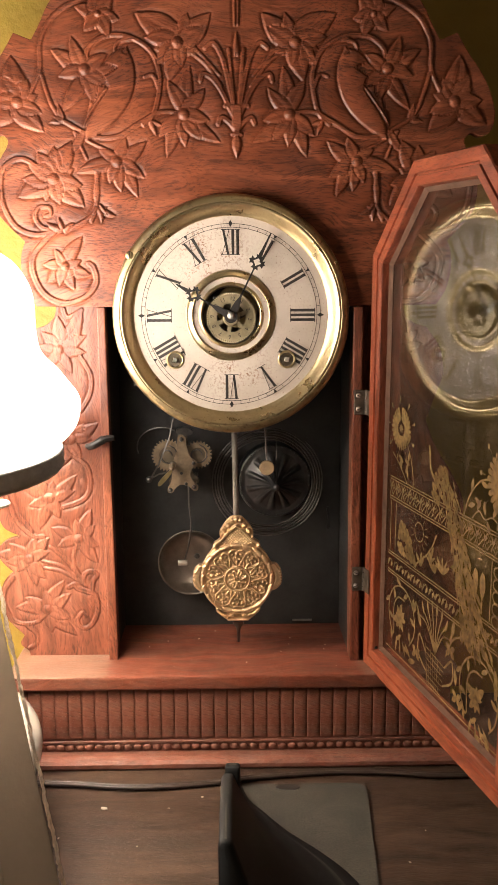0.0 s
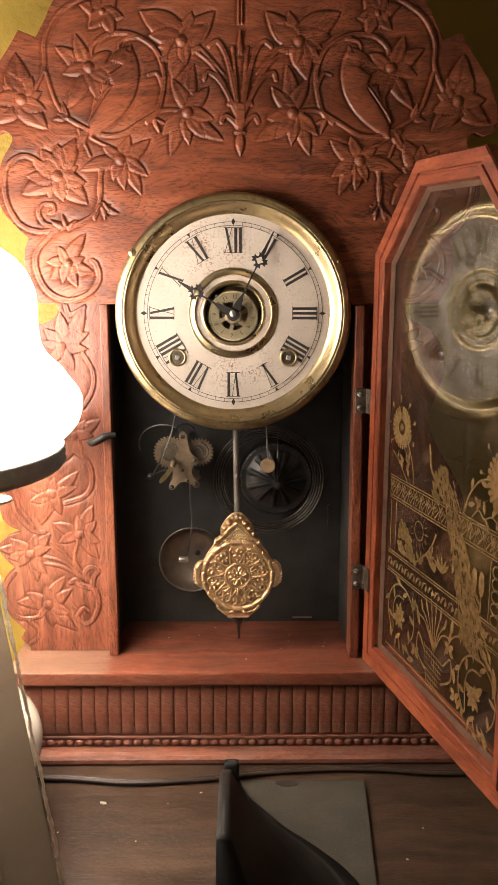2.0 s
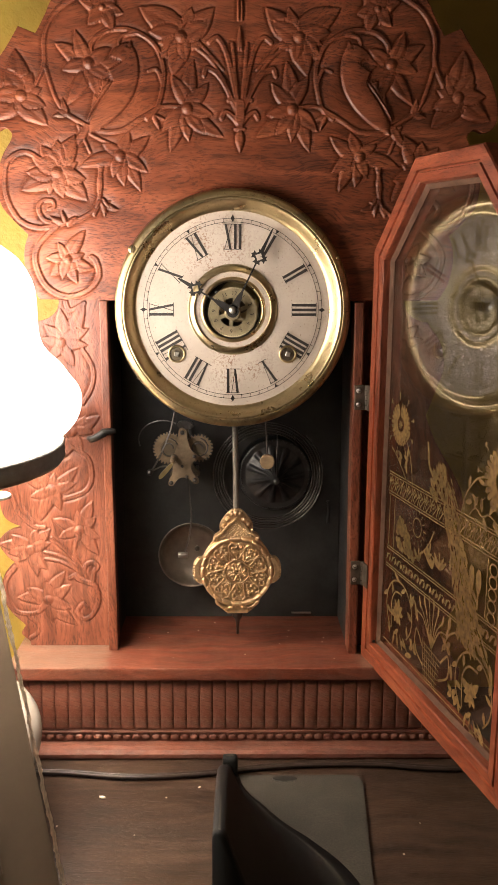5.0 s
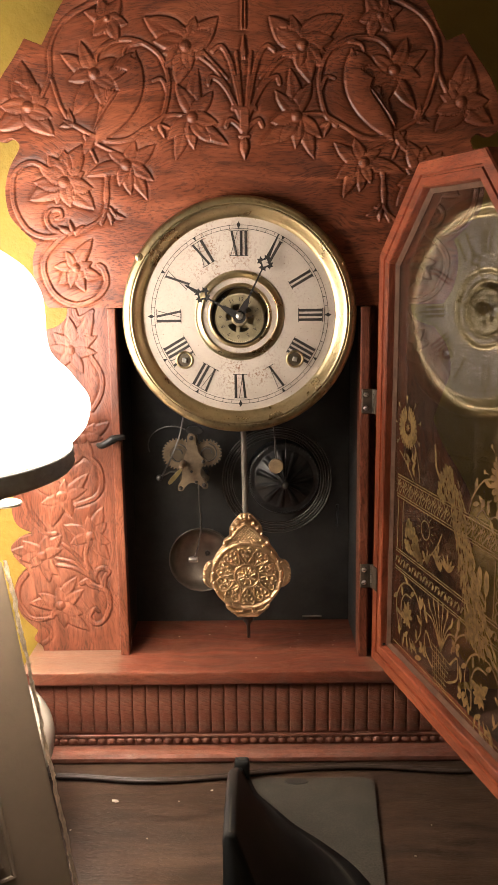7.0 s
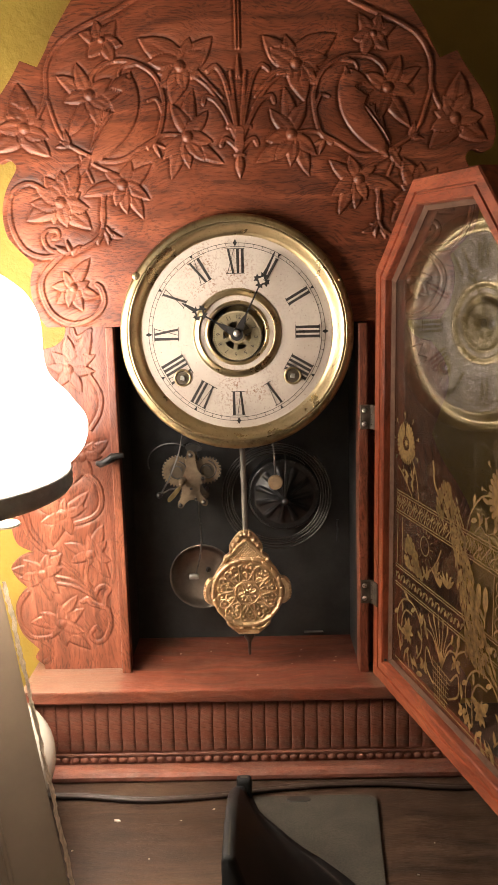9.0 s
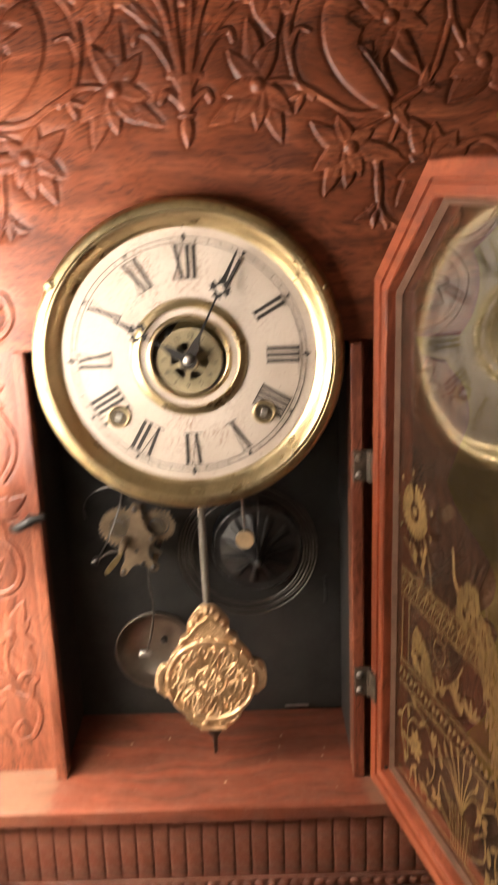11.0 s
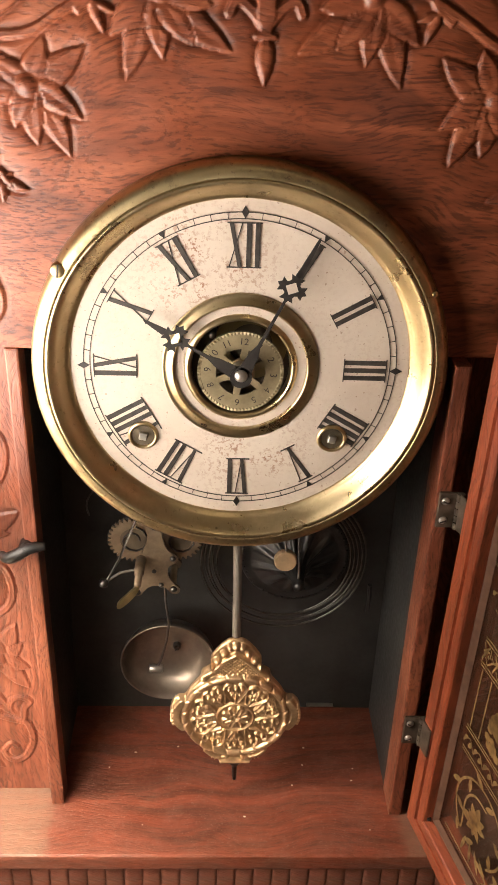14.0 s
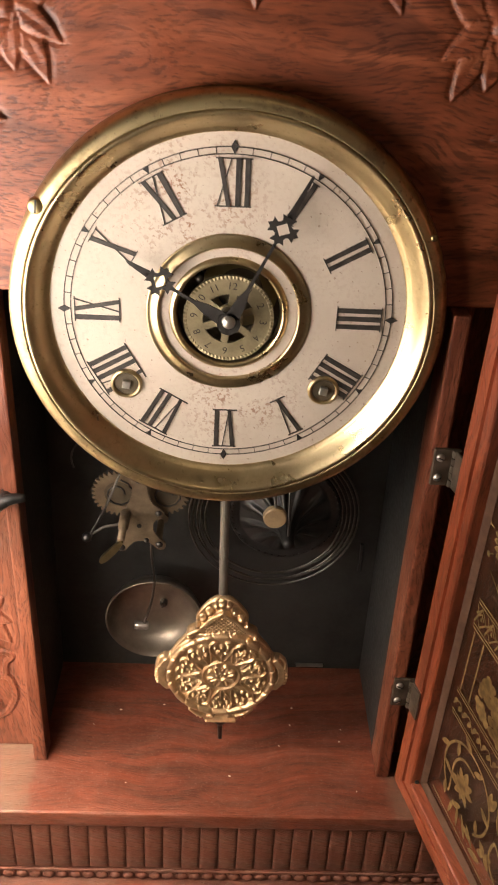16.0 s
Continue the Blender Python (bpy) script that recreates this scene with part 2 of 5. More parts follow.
def dial_paint():
    """Aged white-painted zinc with rusty foxing, thickest in two patches."""
    m, nt, p = mat_new("aged_dial_paint")
    v = coords(nt)
    base = ramp(nt, noise_tex(nt, v, 30, 4), [(0.3, (0.53, 0.45, 0.375)), (0.7, (0.63, 0.55, 0.47))])
    speck = ramp(nt, noise_tex(nt, v, 560, 5, 0.66), [(0.51, (0, 0, 0)), (0.57, (1, 1, 1))])
    fly = ramp(nt, noise_tex(nt, v, 620, 2, 0.5), [(0.66, (0, 0, 0)), (0.70, (0.55, 0.55, 0.55))])
    where = ramp(nt, noise_tex(nt, v, 55, 3, 0.6), [(0.42, (0.08, 0.08, 0.08)), (0.56, (1, 1, 1))])
    a = mix(nt, (0, 0, 0), (1, 1, 1), near_spot(nt, (-0.014, 0.0, 0.362), 0.003, 0.030))
    b = mix(nt, (0, 0, 0), (0.8, 0.8, 0.8), near_spot(nt, (0.006, 0.0, 0.281), 0.004, 0.026))
    spots = mix(nt, mix(nt, a, b, 1.0, "ADD"), (0.12, 0.12, 0.12), 1.0, "ADD")
    f = mix(nt, mix(nt, speck, where, 1.0, "MULTIPLY"), spots, 1.0, "MULTIPLY")
    col = mix(nt, base, (0.27, 0.125, 0.070), f)
    col = mix(nt, col, (0.20, 0.11, 0.07), fly)
    nt.links.new(col, p.inputs["Base Color"])
    p.inputs["Roughness"].default_value = 0.40
    bump(nt, p, speck, 0.12, 0.0002)
    return m


def glass_mat():
    m, nt, p = mat_new("old_window_glass")
    p.inputs["Base Color"].default_value = (0.93, 0.95, 0.90, 1)
    p.inputs["Transmission Weight"].default_value = 1.0
    p.inputs["Roughness"].default_value = 0.003
    p.inputs["IOR"].default_value = 1.52
    bump(nt, p, noise_tex(nt, coords(nt), 18, 2), 0.004, 0.002)
    # a thin film of dust
    film_dust = node(nt, "ShaderNodeBsdfDiffuse", Color=(0.40, 0.30, 0.20, 1))
    both = nt.nodes.new("ShaderNodeMixShader")
    amount = ramp(nt, noise_tex(nt, coords(nt), 40, 5, 0.7), [(0.3, (0.006, 0.006, 0.006)), (0.75, (0.032, 0.032, 0.032))])
    nt.links.new(amount, both.inputs[0])
    nt.links.new(p.outputs[0], both.inputs[1])
    nt.links.new(film_dust.outputs[0], both.inputs[2])
    nt.links.new(both.outputs[0], nt.nodes["Material Output"].inputs["Surface"])
    return m


def gold_print():
    m, nt, p = mat_new("worn_gold_transfer")
    v = coords(nt)
    col = ramp(nt, noise_tex(nt, v, 300, 4), [(0.35, (0.17, 0.100, 0.036)), (0.6, (0.33, 0.205, 0.075))])
    nt.links.new(col, p.inputs["Base Color"])
    p.inputs["Metallic"].default_value = 0.35
    p.inputs["Roughness"].default_value = 0.45
    return m


def opal(name="lit_opal_glass", glow=GLOW, skirt=None, tint=(1.0, 0.88, 0.765)):
    """Lit opal glass; with a skirt, brightest round the bulb and weaker towards the rim."""
    m, nt, p = mat_new(name)
    p.inputs["Base Color"].default_value = (0.85, 0.82, 0.75, 1)
    p.inputs["Roughness"].default_value = 0.2
    p.inputs["Emission Color"].default_value = (*tint, 1)
    p.inputs["Emission Strength"].default_value = glow
    if skirt:
        tc = nt.nodes.new("ShaderNodeTexCoord")
        sep = nt.nodes.new("ShaderNodeSeparateXYZ")
        nt.links.new(tc.outputs["Object"], sep.inputs[0])
        mr = node(nt, "ShaderNodeMapRange")
        for key, v in (("From Min", 0.245), ("From Max", 0.315), ("To Min", skirt), ("To Max", glow)):
            mr.inputs[key].default_value = v
        nt.links.new(sep.outputs["Z"], mr.inputs["Value"])
        nt.links.new(mr.outputs["Result"], p.inputs["Emission Strength"])
    return m


DIAL = dial_paint()
GLASS = glass_mat()
GOLD = gold_print()
OPAL = opal("lit_opal_glass", GLOW, 6.2)
BULB = opal("lit_bulb", 8.0)
CEIL_GLOW = opal("lit_ceiling_glass", ROOM_LIGHT, tint=(1.0, 0.74, 0.47))


# ---------------------------------------------------------------- mesh helpers
def part(name, bm, material, parent=None, label="", smooth=False):
    me = bpy.data.meshes.new(name)
    if isinstance(bm, tuple):
        me.from_pydata(*bm)
        me.update()
    else:
        bmesh.ops.recalc_face_normals(bm, faces=bm.faces)
        bm.to_mesh(me)
        bm.free()
    if smooth:
        me.polygons.foreach_set("use_smooth", [True] * len(me.polygons))
    me.materials.append(material)
    ob = new(name, me)
    if parent:
        ob.parent = parent
    if label:
        tagged(ob, label)
    return ob


def thing(name, label, category, at=(0, 0, 0), group=""):
    ob = new(name)
    ob.location = at
    ob.empty_display_size = 0.02
    return tagged(ob, label, category, group)


def structure(name, bm, material, label, category):
    return tagged(part(name, bm, material), label, category, kind="structure")


def box(bm, x0, x1, y0, y1, z0, z1, bevel=0.0, seg=2, m=None):
    made = bmesh.ops.create_cube(bm, size=1.0)["verts"]
    for v in made:
        v.co = Vector(((x0 + x1) / 2 + v.co.x * (x1 - x0), (y0 + y1) / 2 + v.co.y * (y1 - y0), (z0 + z1) / 2 + v.co.z * (z1 - z0)))
    edges = list({e for v in made for e in v.link_edges})
    if bevel:
        made = list({v for f in bmesh.ops.bevel(bm, geom=edges, offset=bevel, segments=seg, affect="EDGES", profile=0.6)["faces"] for v in f.verts} | {v for v in made if v.is_valid})
    if m is not None:
        bmesh.ops.transform(bm, matrix=m, verts=made)
    return bm


def lathe(bm, profile, steps=64, axis="z", at=(0, 0, 0), closed=False):
    """Turn a profile of (radius, height) round an axis; along y the height is y."""
    rings = []
    for r, h in profile:
        ring = []
        for i in range(steps):
            a = math.tau * i / steps
            c = (r * math.cos(a), r * math.sin(a), h) if axis == "z" else (r * math.cos(a), h, r * math.sin(a))
            ring.append(bm.verts.new(Vector(c) + Vector(at)))
        rings.append(ring)
    pairs = list(zip(rings, rings[1:])) + ([(rings[-1], rings[0])] if closed else [])
    for a, b in pairs:
        for i in range(steps):
            j = (i + 1) % steps
            bm.faces.new((a[i], a[j], b[j], b[i]))
    if not closed:
        for ring in (rings[0], rings[-1]):
            bm.faces.new(ring)
    return bm


def tube(bm, pts, radius, sides=8, taper=None):
    """A round bar along points."""
    pts = [Vector(p) for p in pts]
    rings = []
    up = Vector((0.13, 0.31, 0.94))
    for i, p in enumerate(pts):
        d = (pts[min(i + 1, len(pts) - 1)] - pts[max(i - 1, 0)]).normalized()
        s = d.cross(up)
        s = s.normalized() if s.length > 1e-4 else d.orthogonal().normalized()
        u = s.cross(d)
        r = radius * (taper(i / (len(pts) - 1)) if taper else 1)
        rings.append([bm.verts.new(p + r * (math.cos(math.tau * k / sides) * s + math.sin(math.tau * k / sides) * u)) for k in range(sides)])
    for a, b in zip(rings, rings[1:]):
        for k in range(sides):
            bm.faces.new((a[k], a[(k + 1) % sides], b[(k + 1) % sides], b[k]))
    bm.faces.new(rings[0])
    bm.faces.new(rings[-1])
    return bm


def slab(bm, outline, y0, y1, m=None):
    """An outline in x and z, given depth along y."""
    front = [bm.verts.new((x, y0, z)) for x, z in outline]
    back = [bm.verts.new((x, y1, z)) for x, z in outline]
    n = len(outline)
    f1 = bm.faces.new(front)
    f2 = bm.faces.new(back)
    for i in range(n):
        bm.faces.new((front[i], front[(i + 1) % n], back[(i + 1) % n], back[i]))
    f1.normal_update()
    f2.normal_update()
    bmesh.ops.triangulate(bm, faces=[f1, f2])
    if m is not None:
        bmesh.ops.transform(bm, matrix=m, verts=front + back)
    return bm


def smooth_line(pts, n=12, closed=False):
    """Catmull-Rom points through pts."""
    P = [np.array(p, float) for p in pts]
    k = len(P)
    out = []
    spans = k if closed else k - 1
    for i in range(spans):
        if closed:
            a, b, c, d = P[i - 1], P[i], P[(i + 1) % k], P[(i + 2) % k]
        else:
            a, b, c, d = P[max(i - 1, 0)], P[i], P[i + 1], P[min(i + 2, k - 1)]
        for j in range(n):
            t = j / n
            out.append(0.5 * (2 * b + (c - a) * t + (2 * a - 5 * b + 4 * c - d) * t * t + (3 * b - a - 3 * c + d) * t ** 3))
    if not closed:
        out.append(P[-1])
    return [tuple(float(x) for x in q) for q in out]


B = bmesh.new

# ---------------------------------------------------------------- the room
structure("wall_north", box(B(), -1.6, 2.0, 0.09, 0.19, -0.76, 1.75), WALL, "mustard yellow painted wall behind the clock", "wall")
structure("wall_south", box(B(), -1.6, 2.0, -3.1, -3.0, -0.76, 1.75), ROOM, "plain painted wall", "wall")
structure("wall_east", box(B(), 2.0, 2.1, -3.1, 0.19, -0.76, 1.75), ROOM, "plain painted wall", "wall")
structure("wall_west", box(B(), -1.7, -1.6, -3.1, 0.19, -0.76, 1.75), ROOM, "plain painted wall", "wall")
structure("floor", box(B(), -1.7, 2.1, -3.1, 0.19, -0.86, -0.76), FLOORM, "brown wooden floor", "floor")
structure("ceiling", box(B(), -1.7, 2.1, -3.1, 0.19, 1.75, 1.85), CEIL, "plain pale ceiling", "ceiling")

fitting = thing("ceiling_light", "round opal ceiling light, lit", "ceiling light", (0.35, -1.55, 1.75))
part("diffuser", lathe(B(), [(0.001, -0.070), (0.10, -0.062), (0.16, -0.035), (0.175, -0.012)], 40), CEIL_GLOW, fitting, "", True)
part("rim", lathe(B(), [(0.170, -0.014), (0.186, -0.014), (0.190, 0.0), (0.170, 0.0)], 40, "z", (0, 0, 0), True), WHITE_CER, fitting)

table = thing("side_table", "dark brown wooden side table with a dusty top", "table", (0, 0, -0.75))


def build_table():
    lift = Matrix.Translation((0, 0, 0.75))
    part("tabletop", box(B(), -0.62, 0.72, -0.38, 0.085, -0.026, 0, 0.004, 2, lift), TABLE_WOOD, table)
    part("apron", box(B(), -0.56, 0.66, -0.33, -0.31, -0.11, -0.026, 0.002, 1, lift), TABLE_WOOD, table)
    for x in (-0.56, 0.61):
        for y in (-0.33, 0.02):
            part("leg", box(B(), x, x + 0.05, y, y + 0.05, -0.75, -0.026, 0.004, 1, lift), TABLE_WOOD, table)


build_table()

# ---------------------------------------------------------------- the clock
clock = thing("mantel_clock", "carved red oak mantel clock with its glazed door open", "clock")
DZ = 0.32


def ring_profile(r0, r1, y0, y1):
    return [(r0, y0), (r0, y1), (r1, y1), (r1, y0)]


def build_case():
    part("shelf", box(B(), -0.162, 0.164, -0.0315, 0.078, SHELF - 0.010, SHELF, 0.0015, 2), OAK_SHELF, clock, "dusty red-brown oak shelf board")
    part("side_wall", box(B(), -0.0925, -0.0887, 0.012, 0.072, SHELF, 0.40), BLACK_CASE, clock)
    part("side_wall", box(B(), 0.0862, 0.0900, 0.012, 0.072, SHELF, 0.40), BLACK_CASE, clock)
    part("back_board", box(B(), -0.0925, 0.0900, 0.072, 0.078, SHELF, 0.46), BLACK_CASE, clock, "black papered back board")
    part("case_top", box(B(), -0.0885, 0.0885, 0.012, 0.072, 0.40, 0.408), OAK_X, clock)
    # base: fluted frieze, bead row, plinth moulding
    base = part("base", box(B(), -0.157, 0.157, -0.026, 0.076, 0.008, SHELF - 0.010), OAK_BASE, clock, "dark oak base with fluted frieze")
    part("plinth_moulding", tube_mould(-0.163, 0.168), OAK_BASE, base)
    n = 33
    w = 0.314 / n
    nb = 45
    wb = 0.314 / nb
    for name, mesh, count, step in (("flute", flute_mesh(w), n, w), ("bead", bead_mesh(0.0030), nb, wb)):
        first = part(name, mesh, OAK_BASE, base, "", True)
        for i in range(count):
            ob = first if i == 0 else new(name, first.data)
            ob.parent = base
            ob.location = (-0.157 + (i + 0.5) * step, 0, 0)
    part("fillet", box(B(), -0.157, 0.157, -0.0272, -0.0255, 0.0146, 0.0166, 0.0004, 1), OAK_BASE, base)
    # stiles: narrow upright strips, leaning a little
    for foot, top, front, z1 in (((-0.0925, -0.0856), (-0.0938, -0.0882), 0.0, 0.3262), ((0.0855, 0.0922), (0.0850, 0.0917), -0.0065, 0.3255)):
        bm = box(B(), foot[0], foot[1], front, 0.012, SHELF, z1, 0.0010, 2)
        for v in bm.verts:
            k = (v.co.z - SHELF) / (z1 - SHELF)
            u = (v.co.x - foot[0]) / (foot[1] - foot[0])
            v.co.x += k * ((1 - u) * (top[0] - foot[0]) + u * (top[1] - foot[1]))
        part("stile", bm, OAK_Z, clock, "oak stile beside the case opening")


def tube_mould(x0, x1):
    bm = B()
    prof = [(-0.026, 0.0), (-0.0375, 0.0), (-0.0390, 0.0018), (-0.0390, 0.0045), (-0.0372, 0.0068), (-0.0335, 0.0079), (-0.026, 0.0083), (0.076, 0.0083), (0.076, 0.0)]
    a = [bm.verts.new((x0, y, z)) for y, z in prof]
    b = [bm.verts.new((x1, y, z)) for y, z in prof]
    n = len(prof)
    for i in range(n):
        bm.faces.new((a[i], a[(i + 1) % n], b[(i + 1) % n], b[i]))
    bm.faces.new(a)
    bm.faces.new(b)
    return bm


def flute_mesh(w):
    """One upright convex reed with rounded ends."""
    bm = B()
    z0, z1 = 0.0178, SHELF - 0.0105
    prof = [(-0.495, -0.0262), (-0.46, -0.0267), (-0.36, -0.0270), (-0.18, -0.0272), (0.10, -0.02725), (0.33, -0.0271), (0.45, -0.0268), (0.495, -0.0262)]
    rows = []
    for z, k in ((z0, 0.0), (z0 + 0.0007, 0.6), (z0 + 0.002, 1.0), (z1 - 0.002, 1.0), (z1, 0.5)):
        rows.append([bm.verts.new((u * w, -0.0262 + (y + 0.0262) * k, z)) for u, y in prof])
    for a, b in zip(rows, rows[1:]):
        for i in range(len(prof) - 1):
            bm.faces.new((a[i], a[i + 1], b[i + 1], b[i]))
    return bm


def bead_mesh(r):
    bm = B()
    bmesh.ops.create_uvsphere(bm, u_segments=10, v_segments=6, radius=r)
    bmesh.ops.scale(bm, vec=(1.10, 0.50, 0.85), verts=bm.verts)
    bmesh.ops.translate(bm, vec=(0, -0.0264, 0.0115), verts=bm.verts)
    return bm


build_case()


def build_dial():
    c = (0, 0, DZ)
    dial = part("dial", lathe(B(), [(0.0215, 0.0006), (0.0215, 0.0), (0.0685, 0.0), (0.0685, 0.0006)], 128, "y", c, True), DIAL, clock, "aged white dial with rusty foxing and black numerals")
    part("rear_plate", box(B(), -0.07, 0.07, 0.012, 0.016, DZ - 0.05, DZ + 0.055), PLATE, dial)
    prof = [(0.0675, 0.0010), (0.0680, -0.0010), (0.0690, -0.0014), (0.0700, -0.0022), (0.0722, -0.0052), (0.0745, -0.0082), (0.0756, -0.0090), (0.0764, -0.0086), (0.0766, 0.0010)]
    bezel = part("bezel", lathe(B(), prof, 160, "y", c, True), BRASS, dial, "polished brass bezel ring with a tarnished rim", True)
    rim = [(0.0766, 0.0010), (0.0766, -0.0086), (0.0772, -0.0086), (0.0795, -0.0084), (0.0812, -0.0075), (0.0822, -0.0052), (0.0826, -0.0020), (0.0828, 0.0010)]
    part("rim", lathe(B(), rim, 160, "y", c, True), RIM_BRASS, bezel, "spotted tarnished brass rim", True)
    part("inner_ring", lathe(B(), [(0.0264, 0.0), (0.0266, -0.0014), (0.0271, -0.0018), (0.0276, -0.0016), (0.0292, -0.0009), (0.0308, -0.0004), (0.0313, -0.0007), (0.0316, 0.0)], 96, "y", c, True), BRASS, dial, "", True)
    part("centre_ring", lathe(B(), [(0.0196, 0.0026), (0.0203, -0.0008), (0.0208, -0.0014), (0.0216, -0.0014), (0.0226, -0.0003), (0.0229, 0.0)], 96, "y", c, True), BRASS, dial, "", True)
    # alarm setting disc with six spokes and a knurled edge, before the opening
    e = (0, -0.0055, DZ - 0.0018)
    bm = B()
    lathe(bm, [(0.0100, 0.0062), (0.0100, 0.0052), (0.0160, 0.0052), (0.0164, 0.0049), (0.0174, 0.0049), (0.0174, 0.0062)], 144, "y", e, True)
    for v in bm.verts:
        dx, dz = v.co.x - e[0], v.co.z - e[2]
        if math.hypot(dx, dz) > 0.0162 and round(math.atan2(dz, dx) * 72 / math.pi) % 2:
            v.co.y += 0.0003
    part("alarm_disc", bm, DULL_BRASS, dial, "dull brass alarm disc with spokes and a knurled edge")
    part("alarm_hub", lathe(B(), [(0.0005, 0.0062), (0.0005, 0.0048), (0.0050, 0.0048), (0.0056, 0.0053), (0.0056, 0.0062)], 40, "y", e, True), DULL_BRASS, dial)
    for i in range(6):
        part("alarm_spoke", box(B(), -0.0014, 0.0014, 0.0053, 0.0060, 0.0050, 0.0103, 0, 1, Matrix.Translation(e) @ Matrix.Rotation(math.tau * (i + 0.15) / 6, 4, "Y")), DULL_BRASS, dial)
    for i in range(12):
        cu = bpy.data.curves.new("t", "FONT")
        cu.body, cu.size, cu.align_x, cu.align_y = str(12 - i if i else 12), 0.0040, "CENTER", "CENTER"
        tmp = bpy.data.objects.new("t", cu)
        me = bpy.data.meshes.new_from_object(tmp)
        bpy.data.objects.remove(tmp)
        bpy.data.curves.remove(cu)
        me.materials.append(BRONZE)
        a = -math.tau * (i - 0.15) / 12
        ob = new("alarm_numeral", me)
        ob.parent = dial
        ob.matrix_local = Matrix.Translation((0.0132 * math.sin(a), e[1] + 0.00512, e[2] + 0.0132 * math.cos(a))) @ Matrix.Rotation(a, 4, "Y") @ Matrix.Rotation(math.pi / 2, 4, "X")
    # movement wheels deep in the opening
    part("inner_wheel", lathe(B(), [(0.0090, 0.0115), (0.0090, 0.0100), (0.0150, 0.0100), (0.0150, 0.0115)], 48, "y", (0.004, 0, DZ + 0.006), True), OLD_BRASS, dial)
    part("inner_post", lathe(B(), [(0.0001, 0.0030), (0.0016, 0.0032), (0.0016, 0.0120)], 16, "y", (-0.0115, 0, DZ + 0.0125)), STEEL, dial, "", True)
    # minute track
    y = -0.00025
    bm = B()
    for r in (0.0626, 0.0601):
        lathe(bm, [(r - 0.00016, 0), (r - 0.00016, y), (r + 0.00016, y), (r + 0.00016, 0)], 144, "y", c, True)
    for i in range(60):
        m = Matrix.Translation(c) @ Matrix.Rotation(math.tau * i / 60, 4, "Y")
        box(bm, -0.00013, 0.00013, y, 0, 0.0601, 0.0626, 0, 1, m)
    part("minute_track", bm, FADED_INK, dial)
    bm = B()
    slab(bm, [(0, 0.0601), (0.0014, 0.0626), (0, 0.0651), (-0.0014, 0.0626)], y - 0.00005, 0)
    mark = part("hour_mark", bm, INK, dial)
    small = part("hour_mark", slab(B(), [(0, 0.0599), (0.0012, 0.0625), (-0.0012, 0.0625)], y - 0.00005, 0), INK, dial)
    for i in range(12):
        src = mark if i % 3 == 0 else small
        m = Matrix.Translation(c) @ Matrix.Rotation(math.tau * i / 12, 4, "Y")
        if i in (0, 1):
            src.matrix_local = m
        else:
            ob = new("hour_mark", src.data)
            ob.parent = dial
            ob.matrix_local = m
    words = ("XII", "I", "II", "III", "IIII", "V", "VI", "VII", "VIII", "IX", "X", "XI")
    for i, wd in enumerate(words):
        m = Matrix.Translation(c) @ Matrix.Rotation(math.tau * i / 12, 4, "Y")
        part("numeral", numeral(wd, 0.0416, 0.0586, y - 0.0001, m), FADED_INK, dial)
    # winding holes
    for x in (-0.0396, 0.0390):
        at = (x, 0, DZ - 0.0205 - 0.0105)
        hole = part("winding_hole", lathe(B(), [(0.0001, 0.0), (0.0001, -0.0004), (0.0048, -0.0004), (0.0049, 0.0)], 32, "y", at, True), PLATE, dial, "dark winding hole with a brass ferrule")
        part("ferrule", lathe(B(), [(0.0046, 0.0), (0.0049, -0.0012), (0.0056, -0.0016), (0.0063, -0.0008), (0.0064, 0.0)], 40, "y", at, True), BRASS, hole, "", True)
        part("arbor", box(B(), -0.0016, 0.0016, -0.0022, 0.0, -0.0016, 0.0016, 0.0002, 1, Matrix.Translation(at) @ Matrix.Rotation(0.2, 4, "Y")), ARBOR, hole)
    # pointers
    part("hand_hub", lathe(B(), [(0.0001, -0.0095), (0.0018, -0.0095), (0.0026, -0.0082), (0.0030, -0.0060), (0.0034, -0.0050), (0.0034, 0.0026)], 28, "y", c), ARBOR, dial, "bright steel hand nut", True)
    part("minute_hand", hand(0.0630, 0.0412, -0.0074, math.radians(26.2)), INK, dial, "black minute hand with a pierced cross")
    part("hour_hand", hand(0.0445, 0.0300, -0.0060, math.radians(-59.2)), INK, dial, "black hour hand with a pierced cross")
    # bezel screws
    for x, z in ((-0.0690, 0.0410), (0.0725, 0.0355)):
        at = (x, -0.0080, DZ + z)
        big = x < 0
        k = 1.3 if big else 0.6
        s = part("screw", lathe(B(), [(0.0001, -0.0009), (0.0018 * k, -0.0008), (0.0022 * k, -0.0004), (0.0023 * k, 0.002)], 24, "y", at), OLD_BRASS, dial, "", True)
        if big:
            part("slot", box(B(), -0.0003, 0.0003, -0.0010, -0.0006, -0.0024, 0.0024, 0, 1, Matrix.Translation(at) @ Matrix.Rotation(0.12, 4, "Y")), INK, s)


def bar(bm, p, q, w0, w1, y, m):
    """A flat stroke from p to q in the dial's plane."""
    p, q = Vector((p[0], 0, p[1])), Vector((q[0], 0, q[1]))
    d = (q - p).normalized()
    s = Vector((d.z, 0, -d.x))
    out = [p + s * w0 / 2, q + s * w1 / 2, q - s * w1 / 2, p - s * w0 / 2]
    slab(bm, [(v.x, v.z) for v in out], y, 0, m)


